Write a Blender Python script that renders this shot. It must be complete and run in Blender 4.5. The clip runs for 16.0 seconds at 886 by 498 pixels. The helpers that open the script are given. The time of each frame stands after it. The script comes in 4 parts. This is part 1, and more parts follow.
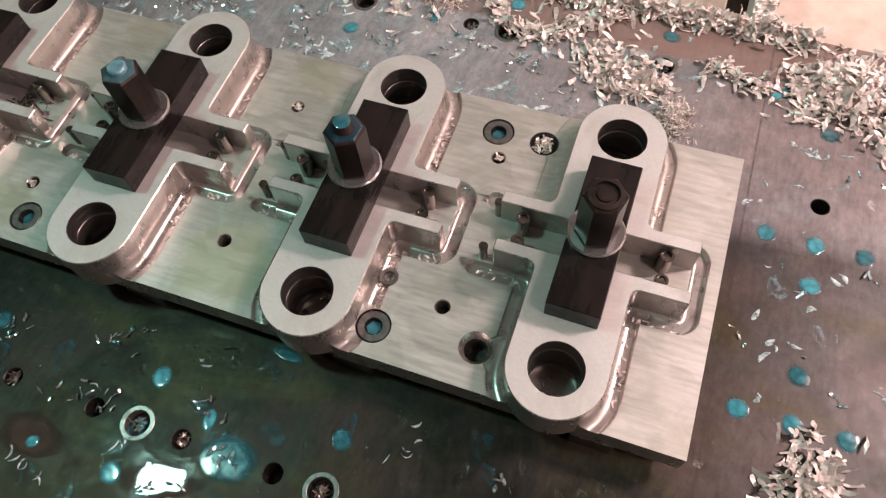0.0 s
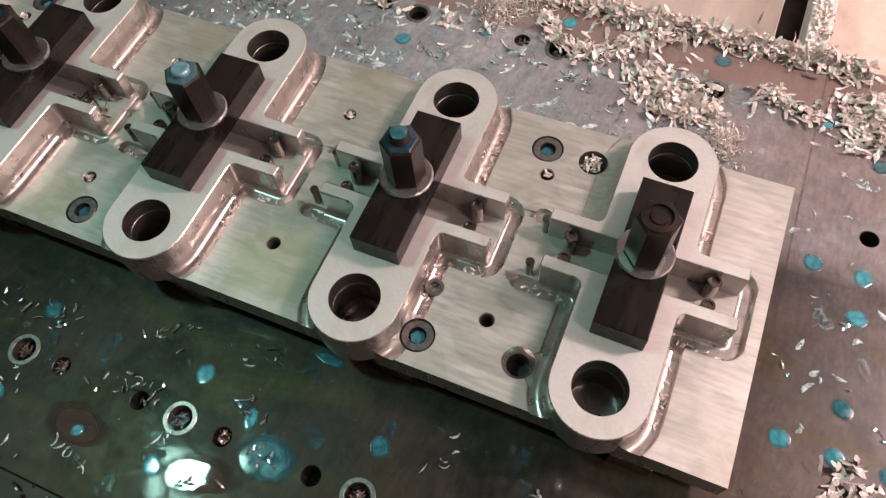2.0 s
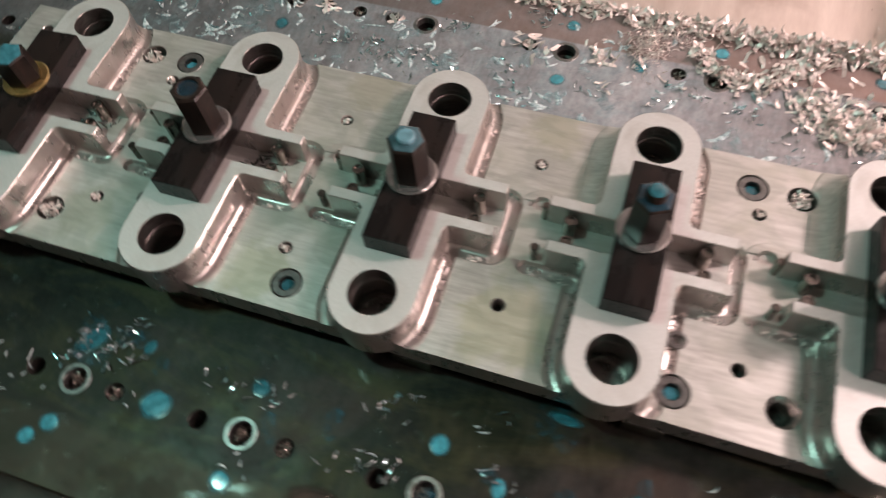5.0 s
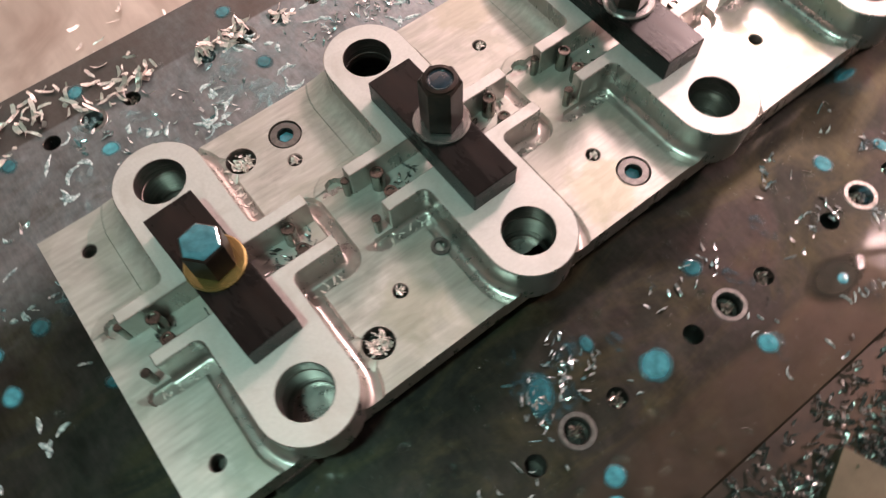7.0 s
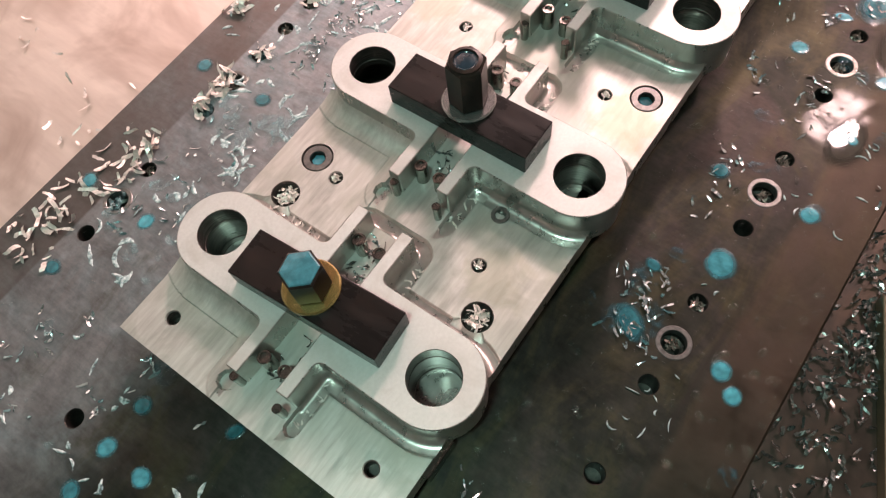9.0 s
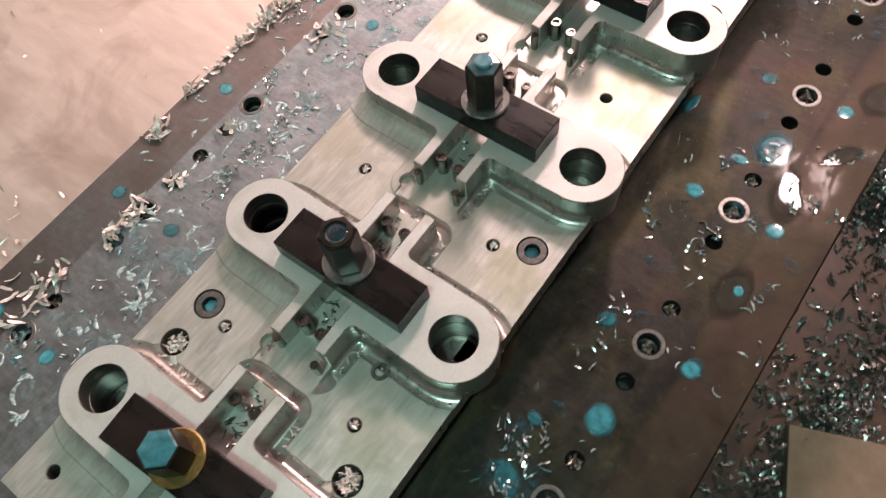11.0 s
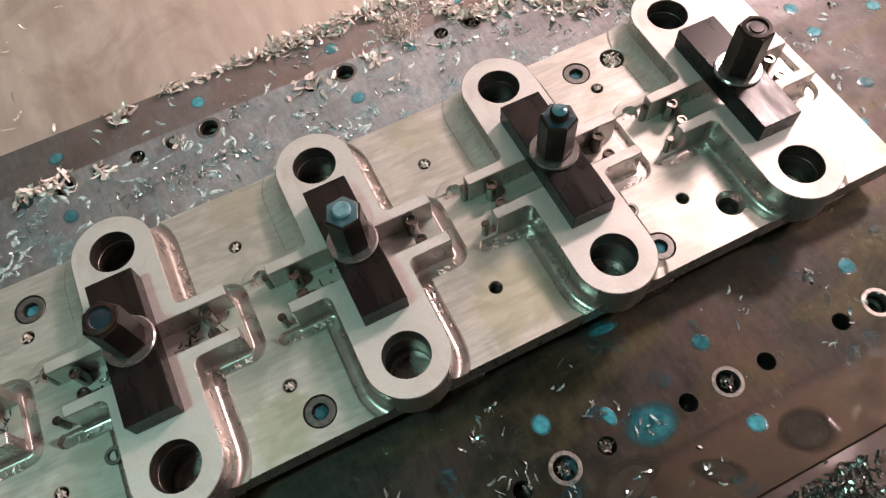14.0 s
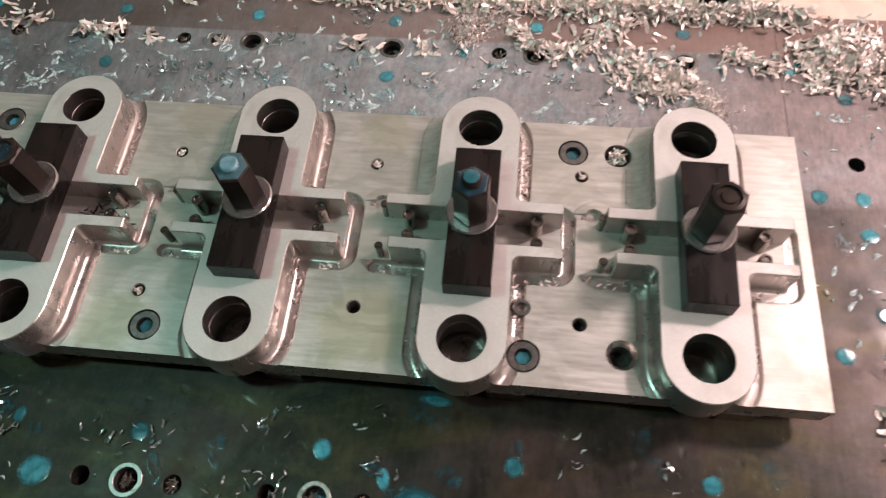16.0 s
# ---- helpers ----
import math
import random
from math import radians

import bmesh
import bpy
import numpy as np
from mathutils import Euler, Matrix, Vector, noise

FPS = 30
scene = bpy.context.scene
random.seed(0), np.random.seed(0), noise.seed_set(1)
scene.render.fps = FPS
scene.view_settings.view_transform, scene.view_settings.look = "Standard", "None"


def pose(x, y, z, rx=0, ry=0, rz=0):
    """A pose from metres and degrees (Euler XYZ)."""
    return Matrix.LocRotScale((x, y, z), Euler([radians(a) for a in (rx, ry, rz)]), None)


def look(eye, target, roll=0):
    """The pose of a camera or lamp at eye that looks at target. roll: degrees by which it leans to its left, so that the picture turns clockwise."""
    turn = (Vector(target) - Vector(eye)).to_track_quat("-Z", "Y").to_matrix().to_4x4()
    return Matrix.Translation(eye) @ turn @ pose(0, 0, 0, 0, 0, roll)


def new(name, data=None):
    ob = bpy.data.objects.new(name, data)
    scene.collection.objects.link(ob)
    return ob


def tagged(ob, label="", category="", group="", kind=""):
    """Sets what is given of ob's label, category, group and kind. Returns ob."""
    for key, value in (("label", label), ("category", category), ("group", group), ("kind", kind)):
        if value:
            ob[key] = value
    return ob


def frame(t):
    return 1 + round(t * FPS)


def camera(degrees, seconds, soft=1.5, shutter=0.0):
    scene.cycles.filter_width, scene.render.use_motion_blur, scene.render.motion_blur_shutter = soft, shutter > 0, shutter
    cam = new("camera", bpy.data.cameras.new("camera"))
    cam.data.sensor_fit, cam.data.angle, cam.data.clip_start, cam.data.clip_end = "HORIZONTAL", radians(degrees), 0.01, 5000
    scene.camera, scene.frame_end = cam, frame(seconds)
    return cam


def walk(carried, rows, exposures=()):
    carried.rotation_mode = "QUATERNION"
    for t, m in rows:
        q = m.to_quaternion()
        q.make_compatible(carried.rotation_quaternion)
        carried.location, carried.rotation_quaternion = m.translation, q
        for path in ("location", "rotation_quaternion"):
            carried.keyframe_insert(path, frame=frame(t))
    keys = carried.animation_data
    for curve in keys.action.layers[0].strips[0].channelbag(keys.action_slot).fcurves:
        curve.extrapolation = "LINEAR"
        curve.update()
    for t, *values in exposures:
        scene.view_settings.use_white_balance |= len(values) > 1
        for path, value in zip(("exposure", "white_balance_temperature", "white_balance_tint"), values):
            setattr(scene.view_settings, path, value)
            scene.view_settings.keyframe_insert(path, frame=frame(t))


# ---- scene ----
cam = camera(64.2, 16.0, soft=1.2, shutter=0.5)
PATH = [
    (0, (0.601, -0.207, 0.373), (0.202, 0.634, -1.397), -6.8),
    (0.5, (0.604, -0.208, 0.373), (0.17, 0.622, -1.394), -8.1),
    (1, (0.596, -0.207, 0.375), (0.157, 0.678, -1.364), -7.0),
    (1.5, (0.579, -0.211, 0.392), (0.156, 0.678, -1.348), -3.2),
    (2, (0.586, -0.213, 0.378), (0.125, 0.63, -1.376), -6.8),
    (2.5, (0.593, -0.211, 0.378), (0.171, 0.635, -1.385), -4.7),
    (3, (0.583, -0.213, 0.381), (0.138, 0.655, -1.365), -5.3),
    (3.5, (0.568, -0.205, 0.374), (0.142, 0.644, -1.386), -4.6),
    (4, (0.551, -0.21, 0.384), (0.137, 0.632, -1.382), -5.5),
    (4.5, (0.515, -0.228, 0.402), (0.08, 0.6, -1.366), -6.5),
    (5, (0.419, -0.238, 0.395), (0.038, 0.647, -1.358), -6.1),
    (5.2, (0.364, -0.24, 0.387), (0.078, 0.658, -1.376), -5.8),
    (7.3, (-0.02, -0.182, 0.355), (0.519, 0.495, -1.448), -4.9),
    (7.5, (-0.031, -0.171, 0.355), (0.503, 0.493, -1.455), -7.6),
    (8, (-0.047, -0.168, 0.364), (0.446, 0.455, -1.471), -13.1),
    (8.2, (-0.062, -0.167, 0.367), (0.517, 0.443, -1.448), -9.1),
    (10.3, (-0.012, -0.172, 0.395), (0.596, 0.46, -1.402), -13.0),
    (10.5, (0.009, -0.178, 0.403), (0.64, 0.455, -1.386), -11.4),
    (11, (0.048, -0.19, 0.41), (0.689, 0.468, -1.366), -10.5),
    (11.5, (0.086, -0.202, 0.411), (0.658, 0.523, -1.364), -11.4),
    (12, (0.133, -0.205, 0.411), (0.637, 0.577, -1.359), -10.3),
    (12.5, (0.159, -0.209, 0.413), (0.655, 0.539, -1.374), -7.2),
    (13, (0.207, -0.221, 0.407), (0.664, 0.551, -1.381), -6.4),
    (13.5, (0.274, -0.222, 0.412), (0.641, 0.609, -1.37), -5.2),
    (14, (0.279, -0.23, 0.417), (0.591, 0.644, -1.355), -7.2),
    (14.5, (0.295, -0.221, 0.402), (0.587, 0.705, -1.346), -6.5),
    (15, (0.364, -0.226, 0.4), (0.451, 0.737, -1.351), -4.3),
    (15.5, (0.42, -0.226, 0.389), (0.339, 0.695, -1.384), -3.7),
    (16, (0.47, -0.226, 0.416), (0.309, 0.66, -1.37), -5.1),
]
walk(cam, [(t, look(eye, target, roll)) for t, eye, target, roll in PATH], [(0.0, 0.11, 6500, 10), (5.2, 0.20, 6450, 10), (7.3, 0.68, 6900, 21), (8.2, 0.71, 6900, 21), (10.3, 0.60, 6750, 17), (11.0, 0.42, 6650, 14), (12.0, 0.26, 6600, 12), (14.0, 0.22, 6550, 10), (16.0, 0.14, 6450, 10)])

# ---- light ----
def area_lamp(name, eye, target, sx, sy, power, color):
    data = bpy.data.lights.new(name, "AREA")
    data.shape, data.size, data.size_y, data.energy, data.color = "RECTANGLE", sx, sy, power, color
    ob = new(name, data)
    ob.matrix_world = look(eye, target)
    return ob


world = bpy.data.worlds.new("world")
scene.world = world
world.use_nodes = True
world.node_tree.nodes["Background"].inputs[0].default_value = (0.5, 0.5, 0.5, 1)
world.node_tree.nodes["Background"].inputs[1].default_value = 0.05


def bulb(name, place, power, color, radius):
    data = bpy.data.lights.new(name, "POINT")
    data.energy, data.color, data.shadow_soft_size = power, color, radius
    new(name, data).location = place


bulb("warm_work_light", (1.20, -0.25, 0.95), 13.5, (1.0, 0.73, 0.71), 0.065)
bulb("warm_side_light", (1.42, 0.45, 0.98), 59, (1.0, 0.735, 0.715), 0.10)
area_lamp("cool_ceiling_light", (-0.44, -0.18, 1.69), (0.25, 0.0, 0.0), 0.16, 0.16, 8.8, (0.52, 1.0, 0.86))


# ---- materials ----
def nodes_of(name):
    m = bpy.data.materials.new(name)
    m.use_nodes = True
    nt = m.node_tree
    return m, nt, nt.nodes["Principled BSDF"]


def add(nt, kind, **kw):
    n = nt.nodes.new(kind)
    for k, v in kw.items():
        n.inputs[k].default_value = v
    return n


def coords(nt, scale=(1, 1, 1)):
    tc = nt.nodes.new("ShaderNodeTexCoord")
    mp = nt.nodes.new("ShaderNodeMapping")
    mp.inputs["Scale"].default_value = scale
    nt.links.new(tc.outputs["Object"], mp.inputs["Vector"])
    return mp.outputs["Vector"]


def ramp(nt, fac, stops):
    r = nt.nodes.new("ShaderNodeValToRGB")
    while len(r.color_ramp.elements) < len(stops):
        r.color_ramp.elements.new(0.5)
    for e, (p, c) in zip(r.color_ramp.elements, stops):
        e.position, e.color = p, (*c, 1)
    nt.links.new(fac, r.inputs["Fac"])
    return r.outputs["Color"]


def grey(nt, fac, lo, hi, a=0.3, b=0.7):
    return ramp(nt, fac, [(a, (lo, lo, lo)), (b, (hi, hi, hi))])


def noise_fac(nt, vec, scale, detail=4.0, rough=0.6, warp=0.0):
    n = add(nt, "ShaderNodeTexNoise", Scale=scale, Detail=detail, Roughness=rough, Distortion=warp)
    nt.links.new(vec, n.inputs["Vector"])
    return n.outputs["Fac"]


def blend(nt, mode, fac, a, b):
    m = nt.nodes.new("ShaderNodeMix")
    m.data_type, m.blend_type = "RGBA", mode
    for v, s in ((fac, m.inputs[0]), (a, m.inputs[6]), (b, m.inputs[7])):
        if isinstance(v, (int, float)):
            s.default_value = v
        elif isinstance(v, tuple):
            s.default_value = (*v, 1)
        else:
            nt.links.new(v, s)
    return m.outputs[2]


def bumped(nt, p, height, strength, dist):
    b = add(nt, "ShaderNodeBump", Strength=strength, Distance=dist)
    nt.links.new(height, b.inputs["Height"])
    nt.links.new(b.outputs["Normal"], p.inputs["Normal"])


def metal(name, dark, light, rough=(0.3, 0.5), metallic=1.0, streak=(1, 1, 1), scale=120, stain=None, bump=0.08, stain_scale=14, coat=0.0):
    """Worked metal: fine grain (streaked by scaling), larger clouds, optional stains."""
    m, nt, p = nodes_of(name)
    fine = noise_fac(nt, coords(nt, streak), scale, 5)
    wide = noise_fac(nt, coords(nt), stain_scale, 4, 0.6, 0.6)
    col = ramp(nt, fine, [(0.25, dark), (0.75, light)])
    if stain:
        col = blend(nt, "MIX", grey(nt, wide, 0.0, 0.8, 0.48, 0.72), col, stain)
    nt.links.new(col, p.inputs["Base Color"])
    nt.links.new(blend(nt, "MIX", 0.5, grey(nt, fine, rough[0], rough[1]), grey(nt, wide, rough[0], rough[1])), p.inputs["Roughness"])
    p.inputs["Metallic"].default_value = metallic
    p.inputs["Coat Weight"].default_value = coat
    p.inputs["Coat Roughness"].default_value = 0.08
    bumped(nt, p, fine, bump, 0.0006)
    return m


M_PLATE = metal("milled_steel", (0.42, 0.405, 0.38), (0.64, 0.625, 0.595), (0.38, 0.62), 0.62, (0.12, 1, 1), 320, (0.47, 0.455, 0.40), 0.02, 26)


def stain_and_sheen(m, cx, cy, size, tint):
    """A yellowish coolant stain and greenish reflection painted as one ragged-edged spot."""
    nt, p = m.node_tree, m.node_tree.nodes["Principled BSDF"]
    v = coords(nt)
    off = nt.nodes.new("ShaderNodeVectorMath")
    off.operation = "SUBTRACT"
    off.inputs[1].default_value = (cx, cy, FLOOR_Z)
    nt.links.new(v, off.inputs[0])
    far = nt.nodes.new("ShaderNodeVectorMath")
    far.operation = "LENGTH"
    nt.links.new(off.outputs[0], far.inputs[0])
    rag = nt.nodes.new("ShaderNodeMath")
    rag.operation = "MULTIPLY_ADD"
    rag.inputs[1].default_value = 0.045
    nt.links.new(noise_fac(nt, v, 60, 5, 0.6, 0.4), rag.inputs[0])
    nt.links.new(far.outputs["Value"], rag.inputs[2])
    old = p.inputs["Base Color"].links[0].from_socket
    nt.links.new(blend(nt, "MIX", grey(nt, rag.outputs[0], 0.6, 0.0, size, size + 0.010), old, tint), p.inputs["Base Color"])


FLOOR_Z = -0.021
stain_and_sheen(M_PLATE, 0.382, -0.068, 0.046, (0.43, 0.425, 0.29))
stain_and_sheen(M_PLATE, 0.214, -0.080, 0.038, (0.43, 0.425, 0.31))
stain_and_sheen(M_PLATE, 0.235, 0.090, 0.036, (0.43, 0.41, 0.32))
stain_and_sheen(M_PLATE, 0.380, 0.088, 0.036, (0.43, 0.425, 0.32))
stain_and_sheen(M_PLATE, 0.072, -0.070, 0.036, (0.43, 0.42, 0.34))


def wet_film(m, amount):
    """Thin glossy coolant drawn out in blotches over worked steel."""
    nt, p = m.node_tree, m.node_tree.nodes["Principled BSDF"]
    blot = noise_fac(nt, coords(nt, (0.7, 1, 1)), 34, 4, 0.55, 1.0)
    nt.links.new(grey(nt, blot, 0.0, amount, 0.46, 0.56), p.inputs["Coat Weight"])
    p.inputs["Coat Roughness"].default_value = 0.10
    old = p.inputs["Base Color"].links[0].from_socket
    nt.links.new(blend(nt, "MULTIPLY", grey(nt, blot, 0.0, 0.7, 0.46, 0.56), old, (0.84, 0.85, 0.83)), p.inputs["Base Color"])


wet_film(M_PLATE, 0.6)
M_TOP = metal("ground_steel", (0.54, 0.53, 0.515), (0.64, 0.63, 0.615), (0.50, 0.70), 0.50, (1, 1, 1), 500, (0.42, 0.39, 0.36), 0.03, 24)
M_WALL = metal("cut_steel_wall", (0.40, 0.375, 0.355), (0.56, 0.53, 0.505), (0.20, 0.40), 0.82, (1, 1, 0.25), 140, (0.44, 0.39, 0.355), 0.03, 60)
# bore walls and hole floors: shade inside the holes put into the colour
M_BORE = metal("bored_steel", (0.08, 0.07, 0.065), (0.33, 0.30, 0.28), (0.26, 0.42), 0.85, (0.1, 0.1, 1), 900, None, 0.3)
M_HOLESHADE = metal("shaded_hole_steel", (0.03, 0.03, 0.03), (0.10, 0.09, 0.08), (0.3, 0.6), 0.8, (1, 1, 1), 300)
M_PIN = metal("hardened_pin", (0.16, 0.14, 0.13), (0.34, 0.31, 0.28), (0.16, 0.3), 1.0, (1, 1, 0.2), 400)
M_BLOCK = metal("black_oxide_block", (0.006, 0.0052, 0.005), (0.015, 0.012, 0.0115), (0.16, 0.40), 0.0, (1, 0.15, 1), 200, (0.022, 0.013, 0.011), 0.03, 40)
M_BLOCK.node_tree.nodes["Principled BSDF"].inputs["Specular IOR Level"].default_value = 0.22
M_NUT = metal("black_oxide_nut", (0.008, 0.007, 0.006), (0.030, 0.022, 0.019), (0.24, 0.42), 0.1, (1, 1, 0.3), 200, (0.060, 0.035, 0.028), 0.06, 60)
M_NUT.node_tree.nodes["Principled BSDF"].inputs["Specular IOR Level"].default_value = 0.16
M_WASHER = metal("wet_washer", (0.26, 0.25, 0.245), (0.40, 0.38, 0.37), (0.12, 0.28), 0.8, (1, 1, 1), 300, None, 0.05, 40, 0.8)
M_BRASSY = metal("yellowed_washer", (0.30, 0.20, 0.06), (0.45, 0.32, 0.12), (0.12, 0.28), 0.7, (1, 1, 1), 200, None, 0.05, 40, 0.8)
M_SCREW = metal("dark_screw", (0.13, 0.13, 0.125), (0.27, 0.26, 0.25), (0.25, 0.45), 0.8, (1, 1, 1), 300)
M_RING = metal("bright_ring", (0.20, 0.185, 0.17), (0.48, 0.45, 0.43), (0.3, 0.5), 0.85, (1, 1, 1), 300, (0.12, 0.10, 0.08), 0.08, 90)
M_CHIP = metal("metal_chip", (0.62, 0.54, 0.50), (0.90, 0.82, 0.78), (0.25, 0.48), 0.3, (1, 1, 1), 400)
M_OLDCHIP = metal("old_chip", (0.14, 0.11, 0.09), (0.50, 0.44, 0.40), (0.2, 0.4), 0.7, (1, 1, 1), 200)
M_SOAKED = metal("soaked_chip", (0.10, 0.10, 0.095), (0.46, 0.45, 0.43), (0.15, 0.35), 0.8, (1, 1, 1), 160, (0.06, 0.13, 0.14), 0.05, 60, 0.5)
M_SHEET = metal("sheet_cover", (0.64, 0.55, 0.50), (0.84, 0.75, 0.69), (0.26, 0.46), 0.78, (1, 0.2, 1), 60, (0.46, 0.36, 0.31), 0.03, 10)
M_BEIGE = metal("beige_cover", (0.60, 0.52, 0.44), (0.72, 0.64, 0.56), (0.4, 0.6), 0.0, (1, 1, 1), 60, (0.5, 0.4, 0.33), 0.05, 20)
M_TAN = metal("tan_sheet", (0.20, 0.15, 0.10), (0.30, 0.23, 0.16), (0.35, 0.5), 0.2, (1, 1, 1), 60, (0.22, 0.16, 0.11), 0.05, 20)
M_WHITE = metal("white_rail", (0.70, 0.66, 0.62), (0.84, 0.80, 0.77), (0.3, 0.5), 0.0, (1, 1, 1), 60, (0.6, 0.52, 0.47), 0.05, 30)
M_GUARD = metal("enclosure_paint", (0.10, 0.12, 0.11), (0.14, 0.16, 0.15), (0.4, 0.6), 0.0, (1, 1, 1), 20)
M_CEIL = metal("dark_ceiling", (0.05, 0.06, 0.055), (0.08, 0.09, 0.085), (0.5, 0.7), 0.0, (1, 1, 1), 20)
M_BED = metal("oily_bed", (0.035, 0.025, 0.02), (0.10, 0.07, 0.055), (0.30, 0.52), 0.3, (1, 1, 1), 40, (0.16, 0.09, 0.06), 0.1, 12, 0.1)


def table_material():
    m, nt, p = nodes_of("oily_table_steel")
    v = coords(nt)
    fine = noise_fac(nt, coords(nt, (1, 0.25, 1)), 340, 5)
    wide = noise_fac(nt, v, 9, 5, 0.62, 0.8)
    mid = noise_fac(nt, v, 38, 5, 0.65, 0.4)
    # dark oily steel, its colour lowered further for the weaker light in front
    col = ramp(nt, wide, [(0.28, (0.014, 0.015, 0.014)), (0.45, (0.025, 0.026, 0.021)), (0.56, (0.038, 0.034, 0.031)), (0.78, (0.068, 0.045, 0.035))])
    sep = nt.nodes.new("ShaderNodeSeparateXYZ")
    nt.links.new(v, sep.inputs[0])
    # coolant-wet steel behind the plate, its bright sheen painted as a paler colour
    rear_sheen = nt.nodes.new("ShaderNodeMapRange")
    rear_sheen.inputs["From Min"].default_value, rear_sheen.inputs["From Max"].default_value = 0.06, 0.13
    nt.links.new(sep.outputs["Y"], rear_sheen.inputs["Value"])
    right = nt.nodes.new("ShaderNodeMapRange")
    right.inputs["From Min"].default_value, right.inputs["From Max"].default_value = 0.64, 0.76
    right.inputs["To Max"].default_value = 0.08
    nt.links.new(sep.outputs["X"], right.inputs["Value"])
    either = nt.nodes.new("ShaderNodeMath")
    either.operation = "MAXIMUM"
    sheen_along_x = nt.nodes.new("ShaderNodeMapRange")
    sheen_along_x.inputs["From Min"].default_value, sheen_along_x.inputs["From Max"].default_value = -0.05, 0.42
    sheen_along_x.inputs["To Min"].default_value = 0.45
    nt.links.new(sep.outputs["X"], sheen_along_x.inputs["Value"])
    rear_pale = nt.nodes.new("ShaderNodeMath")
    rear_pale.operation = "MULTIPLY"
    nt.links.new(rear_sheen.outputs[0], rear_pale.inputs[0])
    nt.links.new(sheen_along_x.outputs[0], rear_pale.inputs[1])
    nt.links.new(rear_pale.outputs[0], either.inputs[0])
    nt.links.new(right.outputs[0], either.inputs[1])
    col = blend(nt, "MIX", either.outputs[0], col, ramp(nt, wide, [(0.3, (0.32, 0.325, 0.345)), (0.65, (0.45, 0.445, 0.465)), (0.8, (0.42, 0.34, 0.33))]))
    # dried coolant: bluish-grey haze behind, ochre-green oil in front
    haze = noise_fac(nt, v, 26, 6, 0.7, 1.2)
    hz = nt.nodes.new("ShaderNodeMath")
    hz.operation = "MULTIPLY"
    nt.links.new(either.outputs[0], hz.inputs[0])
    nt.links.new(grey(nt, haze, 0.0, 0.7, 0.44, 0.66), hz.inputs[1])
    col = blend(nt, "MIX", hz.outputs[0], col, (0.25, 0.34, 0.37))
    oil = noise_fac(nt, coords(nt, (0.45, 1, 1)), 21, 6, 0.68, 0.9)
    oz = nt.nodes.new("ShaderNodeMath")
    oz.operation = "SUBTRACT"
    oz.use_clamp = True
    nt.links.new(grey(nt, oil, 0.0, 0.8, 0.47, 0.66), oz.inputs[0])
    nt.links.new(either.outputs[0], oz.inputs[1])
    col = blend(nt, "MIX", oz.outputs[0], col, (0.058, 0.053, 0.027))
    # browner steel at the far end
    brown = nt.nodes.new("ShaderNodeMapRange")
    brown.inputs["From Min"].default_value, brown.inputs["From Max"].default_value = 0.42, 0.70
    brown.inputs["To Max"].default_value = 0.75
    nt.links.new(sep.outputs["X"], brown.inputs["Value"])
    bz = nt.nodes.new("ShaderNodeMath")
    bz.operation = "MULTIPLY"
    nt.links.new(either.outputs[0], bz.inputs[0])
    nt.links.new(brown.outputs[0], bz.inputs[1])
    col = blend(nt, "MIX", bz.outputs[0], col, (0.19, 0.135, 0.125))
    col = blend(nt, "MULTIPLY", 0.4, col, grey(nt, fine, 0.5, 1.3))
    grime = noise_fac(nt, v, 130, 6, 0.75, 0.3)
    col = blend(nt, "MULTIPLY", 0.3, col, grey(nt, grime, 0.3, 1.25, 0.32, 0.6))
    col = blend(nt, "MULTIPLY", 0.4, col, grey(nt, mid, 0.5, 1.25))
    # rust-brown strip along the rear edge
    mr = nt.nodes.new("ShaderNodeMapRange")
    mr.inputs["From Min"].default_value, mr.inputs["From Max"].default_value = 0.2125, 0.2145
    nt.links.new(sep.outputs["Y"], mr.inputs["Value"])
    mul = nt.nodes.new("ShaderNodeMath")
    mul.operation = "MULTIPLY"
    nt.links.new(mr.outputs[0], mul.inputs[0])
    nt.links.new(grey(nt, wide, 0.35, 0.9), mul.inputs[1])
    strip = nt.nodes.new("ShaderNodeMapRange")
    strip.inputs["From Min"].default_value, strip.inputs["From Max"].default_value = 0.08, 0.42
    nt.links.new(sep.outputs["X"], strip.inputs["Value"])
    col = blend(nt, "MIX", mul.outputs[0], col, blend(nt, "MIX", strip.outputs[0], (0.075, 0.052, 0.042), (0.25, 0.155, 0.125)))
    # browner, drier steel in front of the wear line
    fr = nt.nodes.new("ShaderNodeMapRange")
    fr.inputs["From Min"].default_value, fr.inputs["From Max"].default_value = -0.200, -0.206
    nt.links.new(sep.outputs["Y"], fr.inputs["Value"])
    fm = nt.nodes.new("ShaderNodeMath")
    fm.operation = "MULTIPLY"
    nt.links.new(fr.outputs[0], fm.inputs[0])
    nt.links.new(grey(nt, wide, 0.25, 0.8), fm.inputs[1])
    col = blend(nt, "MIX", fm.outputs[0], col, (0.062, 0.045, 0.032))
    # dark wear line along the front, and the seam at the right
    for axis, at, half, tint in (("Y", -0.1985, 0.0035, (0.03, 0.026, 0.022)), ("X", 0.6925, 0.0012, (0.05, 0.04, 0.035))):
        off = nt.nodes.new("ShaderNodeMath")
        off.operation = "SUBTRACT"
        off.inputs[1].default_value = at
        nt.links.new(sep.outputs[axis], off.inputs[0])
        ab = nt.nodes.new("ShaderNodeMath")
        ab.operation = "ABSOLUTE"
        nt.links.new(off.outputs[0], ab.inputs[0])
